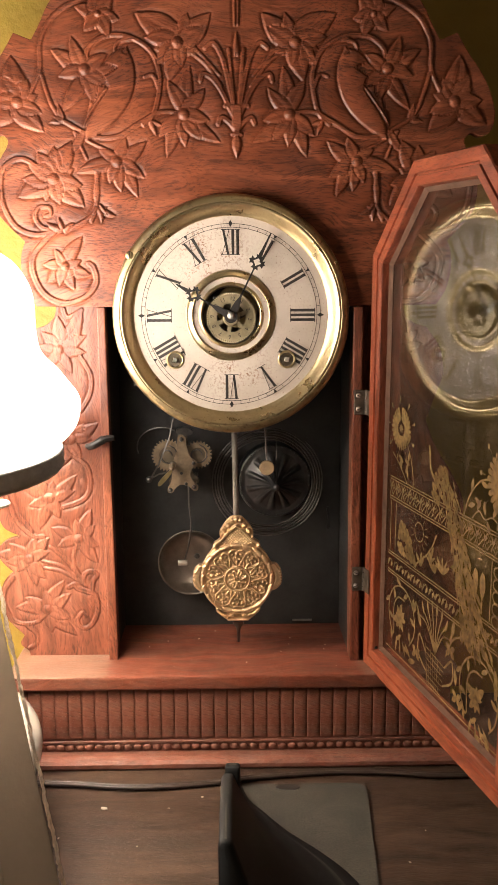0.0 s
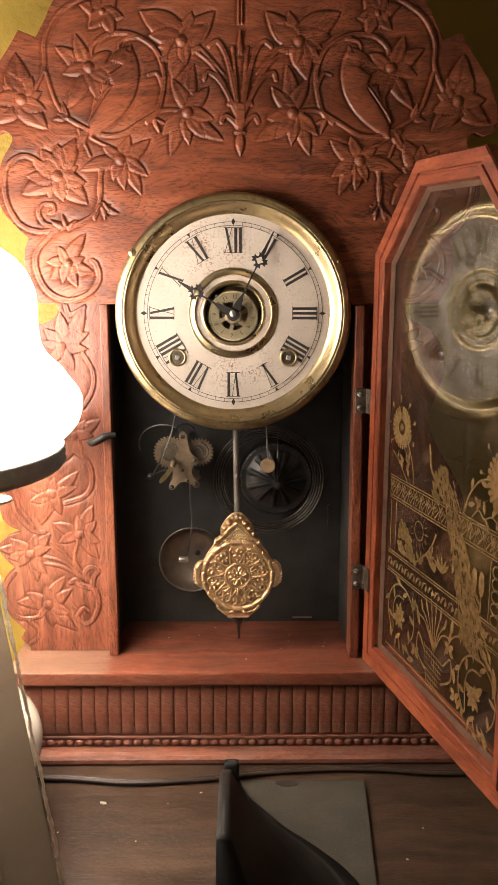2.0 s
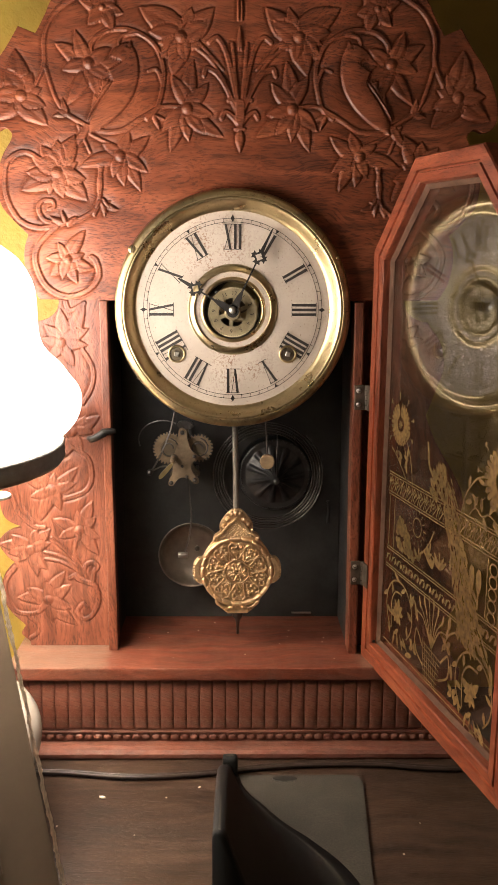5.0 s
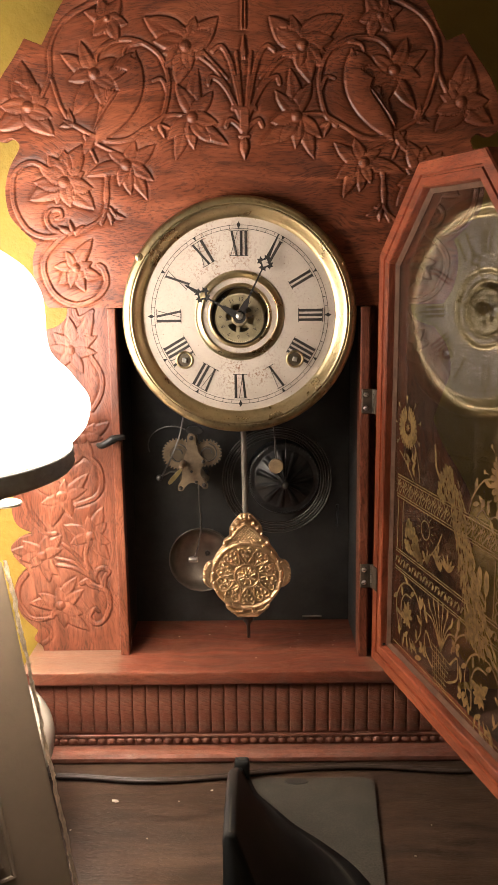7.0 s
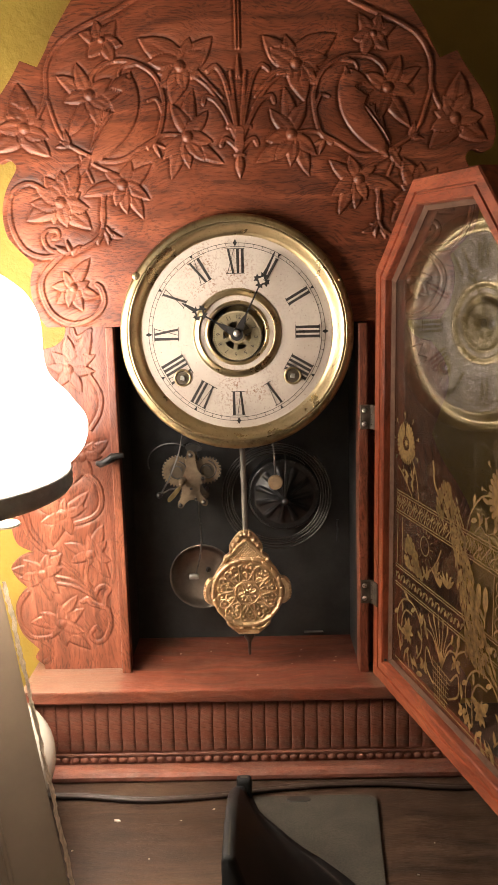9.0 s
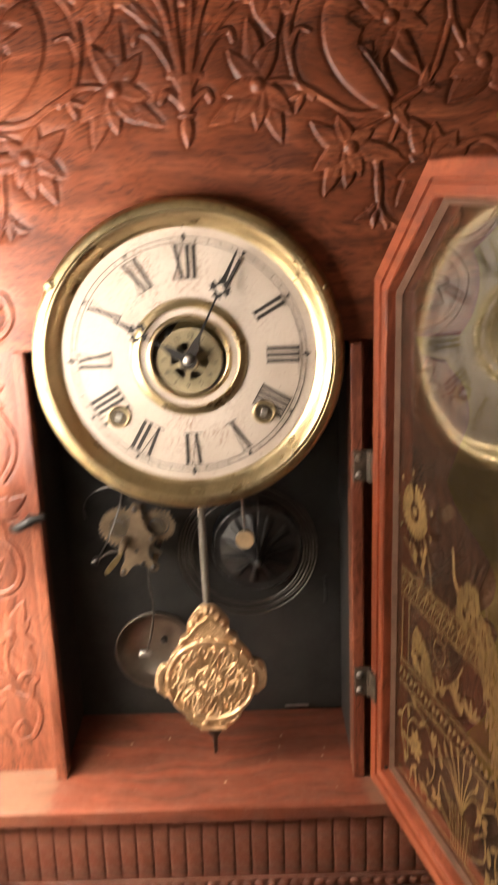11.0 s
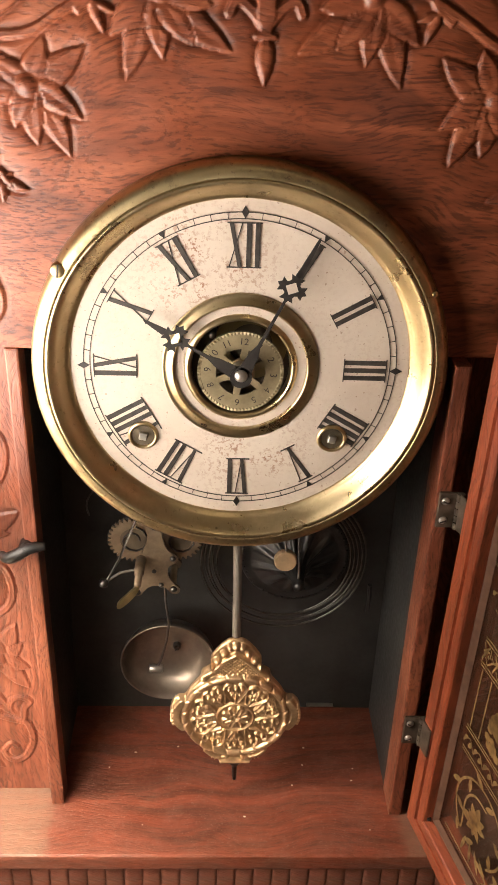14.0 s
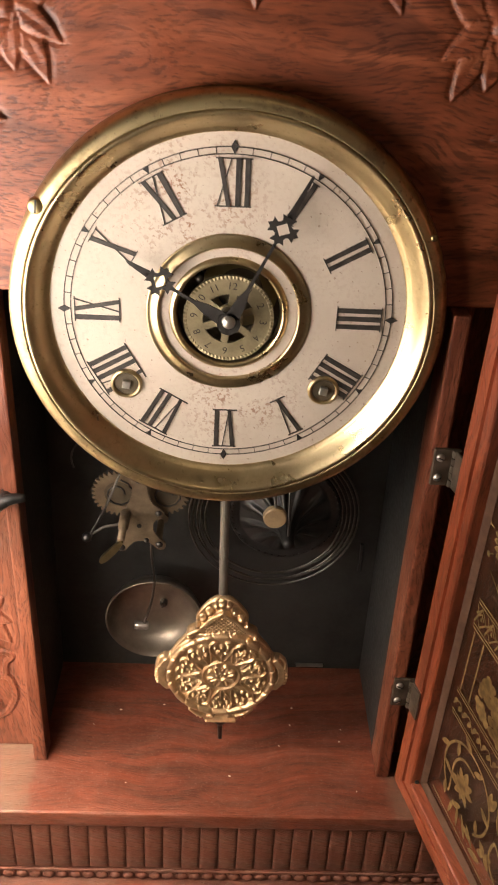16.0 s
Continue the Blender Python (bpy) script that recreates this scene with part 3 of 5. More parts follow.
def numeral(word, r0, r1, y, m):
    """Roman letters that stand along the radius: thick and thin strokes between thin serifs."""
    bm = B()
    widths = {"I": 0.0033, "V": 0.0066, "X": 0.0066}
    total = sum(widths[ch] for ch in word)
    x = -total / 2
    for ch in word:
        w = widths[ch]
        a, b, mid = x + 0.0006, x + w - 0.0006, x + w / 2
        if ch == "I":
            bar(bm, (mid, r0), (mid, r1), 0.0018, 0.0020, y, m)
        elif ch == "V":
            bar(bm, (mid, r0), (a + 0.0009, r1), 0.0014, 0.0018, y, m)
            bar(bm, (mid, r0), (b - 0.0003, r1), 0.0004, 0.0004, y - 0.00004, m)
        else:
            bar(bm, (b - 0.0010, r0), (a + 0.0010, r1), 0.0016, 0.0016, y, m)
            bar(bm, (a + 0.0003, r0), (b - 0.0003, r1), 0.0004, 0.0004, y - 0.00004, m)
        x += w
    for r in (r0, r1):
        bar(bm, (-total / 2, r), (total / 2, r), 0.0004, 0.0004, y - 0.00008, m)
    return bm


def hand(length, cross, y, angle):
    """A slender steel hand with a diamond pierced through a cusped cross, and a round boss."""
    bm = B()
    m = Matrix.Translation((0, y, DZ - 0.0008)) @ Matrix.Rotation(angle, 4, "Y")
    t = 0.0006
    slab(bm, [(-0.0028, 0.003), (-0.0019, 0.011), (-0.0007, 0.015), (-0.0005, cross - 0.004), (0.0005, cross - 0.004), (0.0007, 0.015), (0.0019, 0.011), (0.0028, 0.003)], -t, 0, m)
    slab(bm, [(-0.0014, cross + 0.0050), (-0.0010, cross + 0.009), (-0.0005, length - 0.001), (0, length), (0.0005, length - 0.001), (0.0010, cross + 0.009), (0.0014, cross + 0.0050)], -t, 0, m)
    for k in range(4):
        mm = m @ Matrix.Translation((0, 0, cross)) @ Matrix.Rotation(math.tau * k / 4, 4, "Y")
        # one quarter of the cross: a limb that ends in three cusps, beside the diamond hole
        slab(bm, [(0.0, 0.0028), (-0.0028, 0.0), (-0.0034, 0.0), (-0.0018, 0.0031), (-0.0028, 0.0050), (-0.0010, 0.0048), (0.0, 0.0062), (0.0010, 0.0048), (0.0028, 0.0050), (0.0018, 0.0031), (0.0034, 0.0), (0.0028, 0.0)], -t - 0.00003 * k, 0, mm)
    lathe(bm, [(0.0001, y), (0.0001, y - t), (0.0044, y - t), (0.0044, y)], 24, "y", (0, 0, DZ - 0.0008))
    return bm


build_dial()


def toothed(x, z, r, y, teeth):
    """A thin wheel with square teeth round a ring-shaped web."""
    bm = B()
    n = teeth * 4
    inner = r * 0.60
    loops = []
    for yy in (y, y + 0.0014):
        out = [(r + (0.0016 if i % 4 in (0, 1) else 0)) for i in range(n)]
        loops.append([bm.verts.new((x + out[i] * math.cos(math.tau * i / n), yy, z + out[i] * math.sin(math.tau * i / n))) for i in range(n)])
        loops.append([bm.verts.new((x + inner * math.cos(math.tau * i / n), yy, z + inner * math.sin(math.tau * i / n))) for i in range(n)])
    o0, i0, o1, i1 = loops
    for i in range(n):
        j = (i + 1) % n
        for a, b in ((o0, i0), (i1, o1), (o1, o0), (i0, i1)):
            bm.faces.new((a[i], a[j], b[j], b[i]))
    return bm


def rosette(cx, cz, boss, petals):
    """A cast cone from its boss out to its rim, with raised petals."""
    bm = B()
    n = petals * 12
    prof = [(0.0002, 0.0), (0.0018, 0.0004), (0.0027, 0.0016), (0.0030, 0.0034), (0.0034, 0.008), (0.0048, 0.0135), (0.0075, 0.0185), (0.0110, 0.0220), (0.0150, 0.0248), (0.0190, 0.0268), (0.0225, 0.0282), (0.0240, 0.0290), (0.0262, 0.0284), (0.0280, 0.0288), (0.0288, 0.0302), (0.0290, 0.0450)]
    rows = []
    for r, d in prof:
        row = []
        for i in range(n):
            a = math.tau * i / n
            lobe = max(0.0, math.cos(a * petals)) ** 0.6
            k = math.sin(math.pi * min(1, max(0, (r - 0.0045) / 0.0185))) ** 0.7 if 0.0045 < r < 0.023 else 0
            row.append(bm.verts.new((cx + r * math.cos(a), boss + d - 0.0026 * lobe * k, cz + r * math.sin(a))))
        rows.append(row)
    for a, b in zip(rows, rows[1:]):
        for i in range(n):
            bm.faces.new((a[i], a[(i + 1) % n], b[(i + 1) % n], b[i]))
    bm.faces.new(rows[0])
    return bm


def build_works():
    # pendulum
    pend = part("pendulum", lathe(B(), [(0.0001, 0.160), (0.0021, 0.160), (0.0021, 0.262), (0.0001, 0.262)], 16, "z", (0, 0.0095, 0)), ROD, clock, "steel pendulum rod with a gilt cast bob")
    pend.matrix_local = Matrix.Translation((0.0012, 0, 0)) @ Matrix.Translation((0, 0, 0.262)) @ Matrix.Rotation(math.radians(-0.8), 4, "Y") @ Matrix.Translation((0, 0, -0.262))
    part("bob_pin", lathe(B(), [(0.0001, 0.0765), (0.0011, 0.0770), (0.0014, 0.0860), (0.0018, 0.0880), (0.0040, 0.0910), (0.0042, 0.0935), (0.0030, 0.0950)], 16, "z", (0.0, 0.009, 0)), STEEL, pend, "dark steel rating pin", True)
    # striking gong: a flat wire spiral round a cast-iron rosette
    gx, gz = 0.0330, 0.1905
    gong = part("gong_base", rosette(gx, gz, 0.0255, 11), IRON, clock, "black cast-iron gong rosette with a wire coil", True)
    for i in range(46):
        a = math.tau * i / 46
        part("rim_bead", lathe(B(), [(0.0001, -0.0007), (0.0006, -0.0005), (0.0008, 0.0004)], 6, "y", (gx + 0.0272 * math.cos(a), 0.0541, gz + 0.0272 * math.sin(a))), IRON, gong)
    pts = []
    for i in range(301):
        a = math.tau * i / 60 + 0.8
        r = 0.0335 + 0.0100 * i / 300
        pts.append((gx - 0.0064 + r * math.cos(a), 0.0500 - 0.0014 * math.sin(a * 0.5), gz + 0.0005 + r * math.sin(a)))
    part("gong_coil", tube(B(), pts, 0.00052, 6), WIRE, gong, "", True)
    part("gong_post", tube(B(), [(gx, 0.0285, gz + 0.001), (gx + 0.0008, 0.046, gz + 0.018), (gx + 0.0012, 0.050, gz + 0.0345)], 0.0006, 6), WIRE, gong)
    ham = part("gong_hammer", lathe(B(), [(0.0001, 0.0270), (0.0050, 0.0270), (0.0056, 0.0276), (0.0057, 0.0300), (0.0053, 0.0310)], 32, "y", (0.0258, 0, 0.2057)), LEATHER, clock, "round leather-faced gong hammer on a wire")
    part("hammer_wire", tube(B(), [(0.0258, 0.029, 0.2110), (0.0252, 0.029, 0.222), (0.0235, 0.030, 0.262)], 0.0007, 6), WIRE, ham)
    # alarm bell: a shallow dish open to the front, on a post
    bx, bz = -0.0325, 0.1290
    bell = part("alarm_bell", lathe(B(), [(0.0001, 0.0535), (0.0093, 0.0532), (0.0174, 0.0515), (0.0218, 0.0480), (0.0239, 0.0430), (0.0248, 0.0402), (0.0254, 0.0398), (0.0259, 0.0404), (0.0251, 0.0440), (0.0227, 0.0500), (0.0180, 0.0530), (0.0093, 0.0548), (0.0001, 0.0550)], 72, "y", (bx, 0, bz)), BELL, clock, "dull steel alarm bell dish", True)
    screw = part("bell_screw", lathe(B(), [(0.0001, 0.0500), (0.0016, 0.0502), (0.0021, 0.0512), (0.0021, 0.0718)], 18, "y", (bx + 0.0040, 0, bz + 0.0020)), STEEL, bell)
    part("slot", box(B(), -0.0003, 0.0003, 0.0497, 0.0503, -0.0016, 0.0016, 0, 1, Matrix.Translation((bx + 0.0040, 0, bz + 0.0020)) @ Matrix.Rotation(0.5, 4, "Y")), INK, screw)
    # alarm movement: a waisted four-legged plate before two toothed wheels
    outline = smooth_line([(-0.0400, 0.2315), (-0.0372, 0.2325), (-0.0346, 0.2300), (-0.0340, 0.2245), (-0.0318, 0.2165), (-0.0275, 0.2130), (-0.0262, 0.2105), (-0.0280, 0.2080), (-0.0308, 0.2060), (-0.0312, 0.2010), (-0.0285, 0.1965), (-0.0255, 0.1935), (-0.0262, 0.1905), (-0.0292, 0.1902),
                            (-0.0318, 0.1930), (-0.0350, 0.1948), (-0.0395, 0.1945), (-0.0425, 0.1920), (-0.0448, 0.1888), (-0.0480, 0.1890), (-0.0482, 0.1925), (-0.0458, 0.1965), (-0.0450, 0.2010), (-0.0452, 0.2065), (-0.0438, 0.2130), (-0.0412, 0.2200), (-0.0408, 0.2260)], 4, True)
    alarm = part("alarm_movement", slab(B(), outline, 0.0215, 0.0227), MOVE_BRASS, clock, "brass alarm movement plate with toothed wheels")
    part("rear_plate", slab(B(), [(x, z + 0.002) for x, z in outline], 0.0400, 0.0410), PLATE, alarm)
    for x, z in ((-0.0375, 0.2265), (-0.0290, 0.1930), (-0.0462, 0.1915)):
        part("pillar", lathe(B(), [(0.0001, 0.0227), (0.0017, 0.0227), (0.0017, 0.0720), (0.0001, 0.0720)], 12, "y", (x, 0, z)), MOVE_BRASS, alarm, "", True)
    for x, z, r, y, teeth in ((-0.0482, 0.2155, 0.0108, 0.0300, 30), (-0.0258, 0.2160, 0.0092, 0.0290, 24)):
        w = part("gear_wheel", toothed(x, z, r, y, teeth), MOVE_BRASS, alarm, "toothed brass wheel")
        part("gear_web", lathe(B(), [(0.0001, y + 0.0003), (r * 0.63, y + 0.0003), (r * 0.63, y + 0.0012)], 36, "y", (x, 0, z)), PLATE, w)
        part("mainspring", tube(B(), [(x + (0.0030 + 0.00035 * k) * math.cos(k * 0.55), y - 0.0002, z + (0.0030 + 0.00035 * k) * math.sin(k * 0.55)) for k in range(15)], 0.0005, 5), STEEL, w)
    for x, z, r in ((-0.0375, 0.2290, 0.0017), (-0.0288, 0.2110, 0.0014), (-0.0285, 0.1930, 0.0017), (-0.0345, 0.1955, 0.0012), (-0.0462, 0.1908, 0.0017)):
        part("plate_screw", lathe(B(), [(0.0001, 0.0200), (0.6 * r, 0.0202), (r, 0.0210), (r, 0.0216)], 16, "y", (x, 0, z)), STEEL, alarm, "", True)
    part("pivot_hole", lathe(B(), [(0.0001, 0.0213), (0.0011, 0.0213), (0.0011, 0.0216)], 14, "y", (-0.0378, 0, 0.2035)), INK, alarm)
    part("winding_stem", lathe(B(), [(0.0001, 0.0005), (0.0017, 0.0008), (0.0017, 0.0095), (0.0024, 0.0100), (0.0024, 0.0215)], 18, "y", (-0.0440, 0, 0.2105)), MOVE_BRASS, alarm, "", True)
    part("winding_key", slab(B(), smooth_line([(-0.0455, 0.2095), (-0.0430, 0.2100), (-0.0450, 0.2060), (-0.0492, 0.2010), (-0.0525, 0.1985), (-0.0535, 0.2005), (-0.0500, 0.2050)], 4, True), -0.0012, 0.0006), OLD_BRASS, alarm, "small worn brass winding key")
    part("stop_wire", tube(B(), [(-0.0405, 0.024, 0.2560), (-0.0465, 0.024, 0.2300), (-0.0545, 0.020, 0.2105), (-0.0600, 0.017, 0.2010)], 0.0006, 6), WIRE, alarm)
    part("stop_knob", lathe(B(), [(0.0001, 0.0140), (0.0014, 0.0142), (0.0023, 0.0155), (0.0023, 0.0172), (0.0012, 0.0182)], 16, "y", (-0.0615, 0, 0.2000)), STEEL, alarm, "", True)
    part("stop_lever", tube(B(), [(-0.0615, 0.0165, 0.2000), (-0.0540, 0.0200, 0.2035), (-0.0460, 0.0212, 0.2045)], 0.0007, 6), WIRE, alarm)
    part("alarm_coil", tube(B(), [(-0.0500 + (0.0150 + 0.0007 * k) * math.cos(1.2 + k * 0.16), 0.0560, 0.2210 + (0.0100 + 0.0006 * k) * math.sin(1.2 + k * 0.16)) for k in range(16)], 0.0005, 5), WIRE, alarm)
    part("cock", slab(B(), smooth_line([(-0.0410, 0.2360), (-0.0340, 0.2375), (-0.0290, 0.2340), (-0.0320, 0.2315), (-0.0400, 0.2320)], 4, True), 0.0240, 0.0300), STEEL, alarm)
    part("alarm_hammer_wire", tube(B(), smooth_line([(-0.0335, 0.033, 0.1960), (-0.0332, 0.033, 0.1780), (-0.0320, 0.034, 0.1600), (-0.0345, 0.034, 0.1430), (-0.0375, 0.034, 0.1330)], 5), 0.0007, 6), WIRE, alarm, "", True)
    part("alarm_hammer", lathe(B(), [(0.0001, 0.0), (0.0020, 0.0002), (0.0022, 0.0010), (0.0022, 0.0068), (0.0018, 0.0074), (0.0001, 0.0075)], 18, "z", (0, 0, 0)), ARBOR, alarm, "small bright steel alarm hammer head", True).matrix_local = Matrix.Translation((-0.0425, 0.034, 0.1312)) @ Matrix.Rotation(math.pi / 2, 4, "Y")
    part("loose_spring", tube(B(), [(0.0755, 0.060, 0.168), (0.0760, 0.060, 0.160), (0.0755, 0.060, 0.150)], 0.0012, 6), IRON, clock)
    part("bright_nick", box(B(), 0.0480, 0.0640, 0.0690, 0.0715, 0.0705, 0.0712), ARBOR, clock)


build_works()


# ---------------------------------------------------------------- carved boards
class Relief:
    """A carved height over a stretch of x and z, in metres."""

    def __init__(self, x0, x1, z0, z1, step, fold=None):
        self.step = step
        self.xs, self.zs = np.arange(x0, x1 + step, step), np.arange(z0, z1 + step, step)
        self.X, self.Z = np.meshgrid(self.xs, self.zs)
        self.M = self.X if fold is None else np.abs(self.X - fold)
        self.h = np.zeros_like(self.X)

    def near(self, m, z, r):
        """Rows, and a mask of columns, near a point."""
        rows = slice(*np.searchsorted(self.zs, (z - r, z + r)))
        cols = np.where((np.abs(self.M[0] - m) < r))[0]
        return rows, cols

    def put(self, rows, cols, h):
        old = self.h[rows][:, cols]
        self.h[rows.start:rows.stop, cols] = np.maximum(old, h)

    def petal(self, m, z, angle, length, width=0.50, high=0.0017, rib=True, start=0.12):
        a = radians(angle)
        rows, cols = self.near(m + math.cos(a) * length / 2, z + math.sin(a) * length / 2, length * 0.75)
        if len(cols) == 0 or rows.stop <= rows.start:
            return
        dm, dz = self.M[rows][:, cols] - m, self.Z[rows][:, cols] - z
        u, v = (dm * math.cos(a) + dz * math.sin(a)) / length, -dm * math.sin(a) + dz * math.cos(a)
        v = v + 0.05 * length * np.sin(u * 3.1 + angle)
        t = np.clip(u, 0.001, 0.999)
        hw = width * length * 1.36 * np.power(t, 0.62) * np.power(1 - t, 0.98)
        inside = (hw - np.abs(v)) / 0.00050
        edge = np.clip(inside, 0, 1)
        s = np.clip(np.abs(v) / np.maximum(hw, 1e-6), 0, 1)
        body = high * (0.46 + 0.54 * (1 - s ** 2)) * (0.72 + 0.28 * np.sin(np.clip(u, 0, 1) * 3.14))
        if rib:
            vein = np.exp(-((np.abs(v) - 0.34 * hw) / 0.00028) ** 2) * (s < 0.85) * (u < 0.8)
            body = body - 0.13 * high * vein
            body = body - 0.34 * high * np.exp(-(v / (0.085 * width * length + 0.00025)) ** 2) * (u > start)
        face = np.where((u > 0.0) & (u < 1), body * edge * edge * (3 - 2 * edge), 0)
        beside = (u > 0.10) & (u < 1.02) & (inside <= 0) & (inside > -0.9)
        old = self.h[rows][:, cols]
        old = np.where(beside, np.minimum(old, 0.25 * high), old)
        self.h[rows.start:rows.stop, cols] = np.where((u > 0.18) & (edge > 0.6), face, np.maximum(old, face))

    def dome(self, m, z, r, high=0.0029, ring=True):
        rows, cols = self.near(m, z, r * 1.4)
        d = np.hypot(self.M[rows][:, cols] - m, self.Z[rows][:, cols] - z) / r
        k = np.clip(1 - d * d, 0, 1)
        cut = (d < 1.25) & (d >= 1.0) if ring else d < 0
        old = self.h[rows][:, cols]
        self.h[rows.start:rows.stop, cols] = np.where(cut, np.minimum(old, 0.0009), np.maximum(old, high * np.sqrt(k)))

    def flower(self, m, z, petals, eye=0.0038, high=0.0017, unit=1 / 2600):
        # short petals fill the wide gaps first
        turn = sorted(a % 360 for a, _ in petals)
        mean = sum(p for _, p in petals) / len(petals)
        for a0, a1 in zip(turn, turn[1:] + [turn[0] + 360]):
            if a1 - a0 > 50:
                self.petal(m, z, (a0 + a1) / 2, 0.74 * mean * unit, 0.58, high * 0.85)
        for i, (angle, px) in enumerate(petals):
            self.petal(m, z, angle, px * unit * (1.0 if px > 52 else 1.12), 0.58 if px > 52 else 0.64, high * (1.12 - 0.12 * (i % 3)))
        self.dome(m, z, eye)

    def bloom(self, m, z, petals, eye=0.0033, high=0.0017):
        """A flower of petals given by angle and length in millimetres, the long ones below."""
        for i, (angle, mm) in enumerate(sorted(petals, key=lambda p: -p[1])):
            self.petal(m, z, angle, mm / 1000 * 1.04, 0.54 if mm < 19 else 0.46 if mm < 26 else 0.38, high * (1.10 - 0.12 * (i % 3)))
        self.dome(m, z, eye)

    def stem(self, pts, r=0.0014, high=0.0013, taper=0.0, groove=True):
        P = np.array(smooth_line(pts, 8))
        lo, hi = P.min(0) - 2 * r, P.max(0) + 2 * r
        rows = slice(*np.searchsorted(self.zs, (lo[1], hi[1])))
        cols = np.where((self.M[0] > lo[0]) & (self.M[0] < hi[0]))[0]
        if len(cols) == 0 or rows.stop <= rows.start:
            return
        x, z = self.M[rows][:, cols], self.Z[rows][:, cols]
        best = np.full(x.shape, 9.0)
        n = len(P)
        for i in range(n - 1):
            a, b = P[i], P[i + 1]
            d = b - a
            t = np.clip(((x - a[0]) * d[0] + (z - a[1]) * d[1]) / max(1e-12, d @ d), 0, 1)
            rr = r * (1 - taper * (i + t) / n)
            best = np.minimum(best, np.hypot(x - a[0] - t * d[0], z - a[1] - t * d[1]) / rr)
        e = np.clip((1 - best) * r / 0.0006, 0, 1)
        h = high * e * e * (3 - 2 * e)
        if groove:
            h = h * (0.72 + 0.28 * np.clip(best * 2.2, 0, 1))
        self.put(rows, cols, h)

    def blur(self, a, r):
        k = max(1, int(round(r / self.step)))
        for ax in (0, 1):
            for _ in range(2):
                pad = [(k + 1, k) if i == ax else (0, 0) for i in (0, 1)]
                c = np.cumsum(np.pad(a, pad, mode="edge"), axis=ax)
                n = a.shape[ax]
                a = (np.take(c, range(2 * k + 1, 2 * k + 1 + n), ax) - np.take(c, range(0, n), ax)) / (2 * k + 1)
        return a

    def sink(self, wide=0.0042, deep=0.0007, cut=0.0012):
        """Lower the ground round the carving, deepest close beside it."""
        on = (self.h > 0.0003).astype(float)
        self.h = self.h - deep * np.clip(self.blur(on, wide) * 1.9, 0, 1) - cut * np.clip(self.blur(on, 0.0010) * 2.0, 0, 1) * (1 - on)

    def mesh(self, outline, front, back):
        """The carved face cut to an outline, with sides and a back, as data for from_pydata."""
        O = np.array(outline)
        A, Bq = O, np.roll(O, -1, 0)
        inside = np.zeros(self.X.shape, bool)
        for a, b in zip(A, Bq):
            if a[1] == b[1]:
                continue
            hit = ((a[1] > self.Z) != (b[1] > self.Z)) & (self.X < (b[0] - a[0]) * (self.Z - a[1]) / (b[1] - a[1]) + a[0])
            inside ^= hit
        keep = inside[:-1, :-1] | inside[1:, :-1] | inside[:-1, 1:] | inside[1:, 1:]
        used = np.zeros_like(inside)
        for sl in ((slice(0, -1), slice(0, -1)), (slice(1, None), slice(0, -1)), (slice(0, -1), slice(1, None)), (slice(1, None), slice(1, None))):
            used[sl] |= keep
        X, Z = self.X.copy(), self.Z.copy()
        out = used & ~inside
        px, pz = X[out], Z[out]
        bd, bx, bz = np.full(px.shape, 9.0), px.copy(), pz.copy()
        for a, b in zip(A, Bq):
            d = b - a
            t = np.clip(((px - a[0]) * d[0] + (pz - a[1]) * d[1]) / max(1e-12, d @ d), 0, 1)
            qx, qz = a[0] + t * d[0], a[1] + t * d[1]
            q = np.hypot(px - qx, pz - qz)
            m = q < bd
            bd[m], bx[m], bz[m] = q[m], qx[m], qz[m]
        X[out], Z[out] = bx, bz
        idx = np.full(used.shape, -1)
        idx[used] = np.arange(used.sum())
        verts = np.stack([X[used], front - self.h[used], Z[used]], 1)
        r, c = np.where(keep)
        faces = np.stack([idx[r, c], idx[r, c + 1], idx[r + 1, c + 1], idx[r + 1, c]], 1)
        # sides: edges that belong to one face only
        e = np.concatenate([faces[:, [i, (i + 1) % 4]] for i in range(4)])
        key = np.sort(e, 1)
        _, first, count = np.unique(key, axis=0, return_index=True, return_counts=True)
        rim = e[first[count == 1]]
        n0 = len(verts)
        ids, inv = np.unique(rim, return_inverse=True)
        low = verts[ids].copy()
        low[:, 1] = back
        inv = inv.reshape(rim.shape)
        sides = np.stack([rim[:, 1], rim[:, 0], n0 + inv[:, 0], n0 + inv[:, 1]], 1)
        rear = list(range(n0 + len(ids), n0 + len(ids) + len(O)))
        verts = np.concatenate([verts, low, np.stack([O[:, 0], np.full(len(O), back), O[:, 1]], 1)])
        return verts.tolist(), [], faces.tolist() + sides.tolist() + [rear]


CX = 0.005


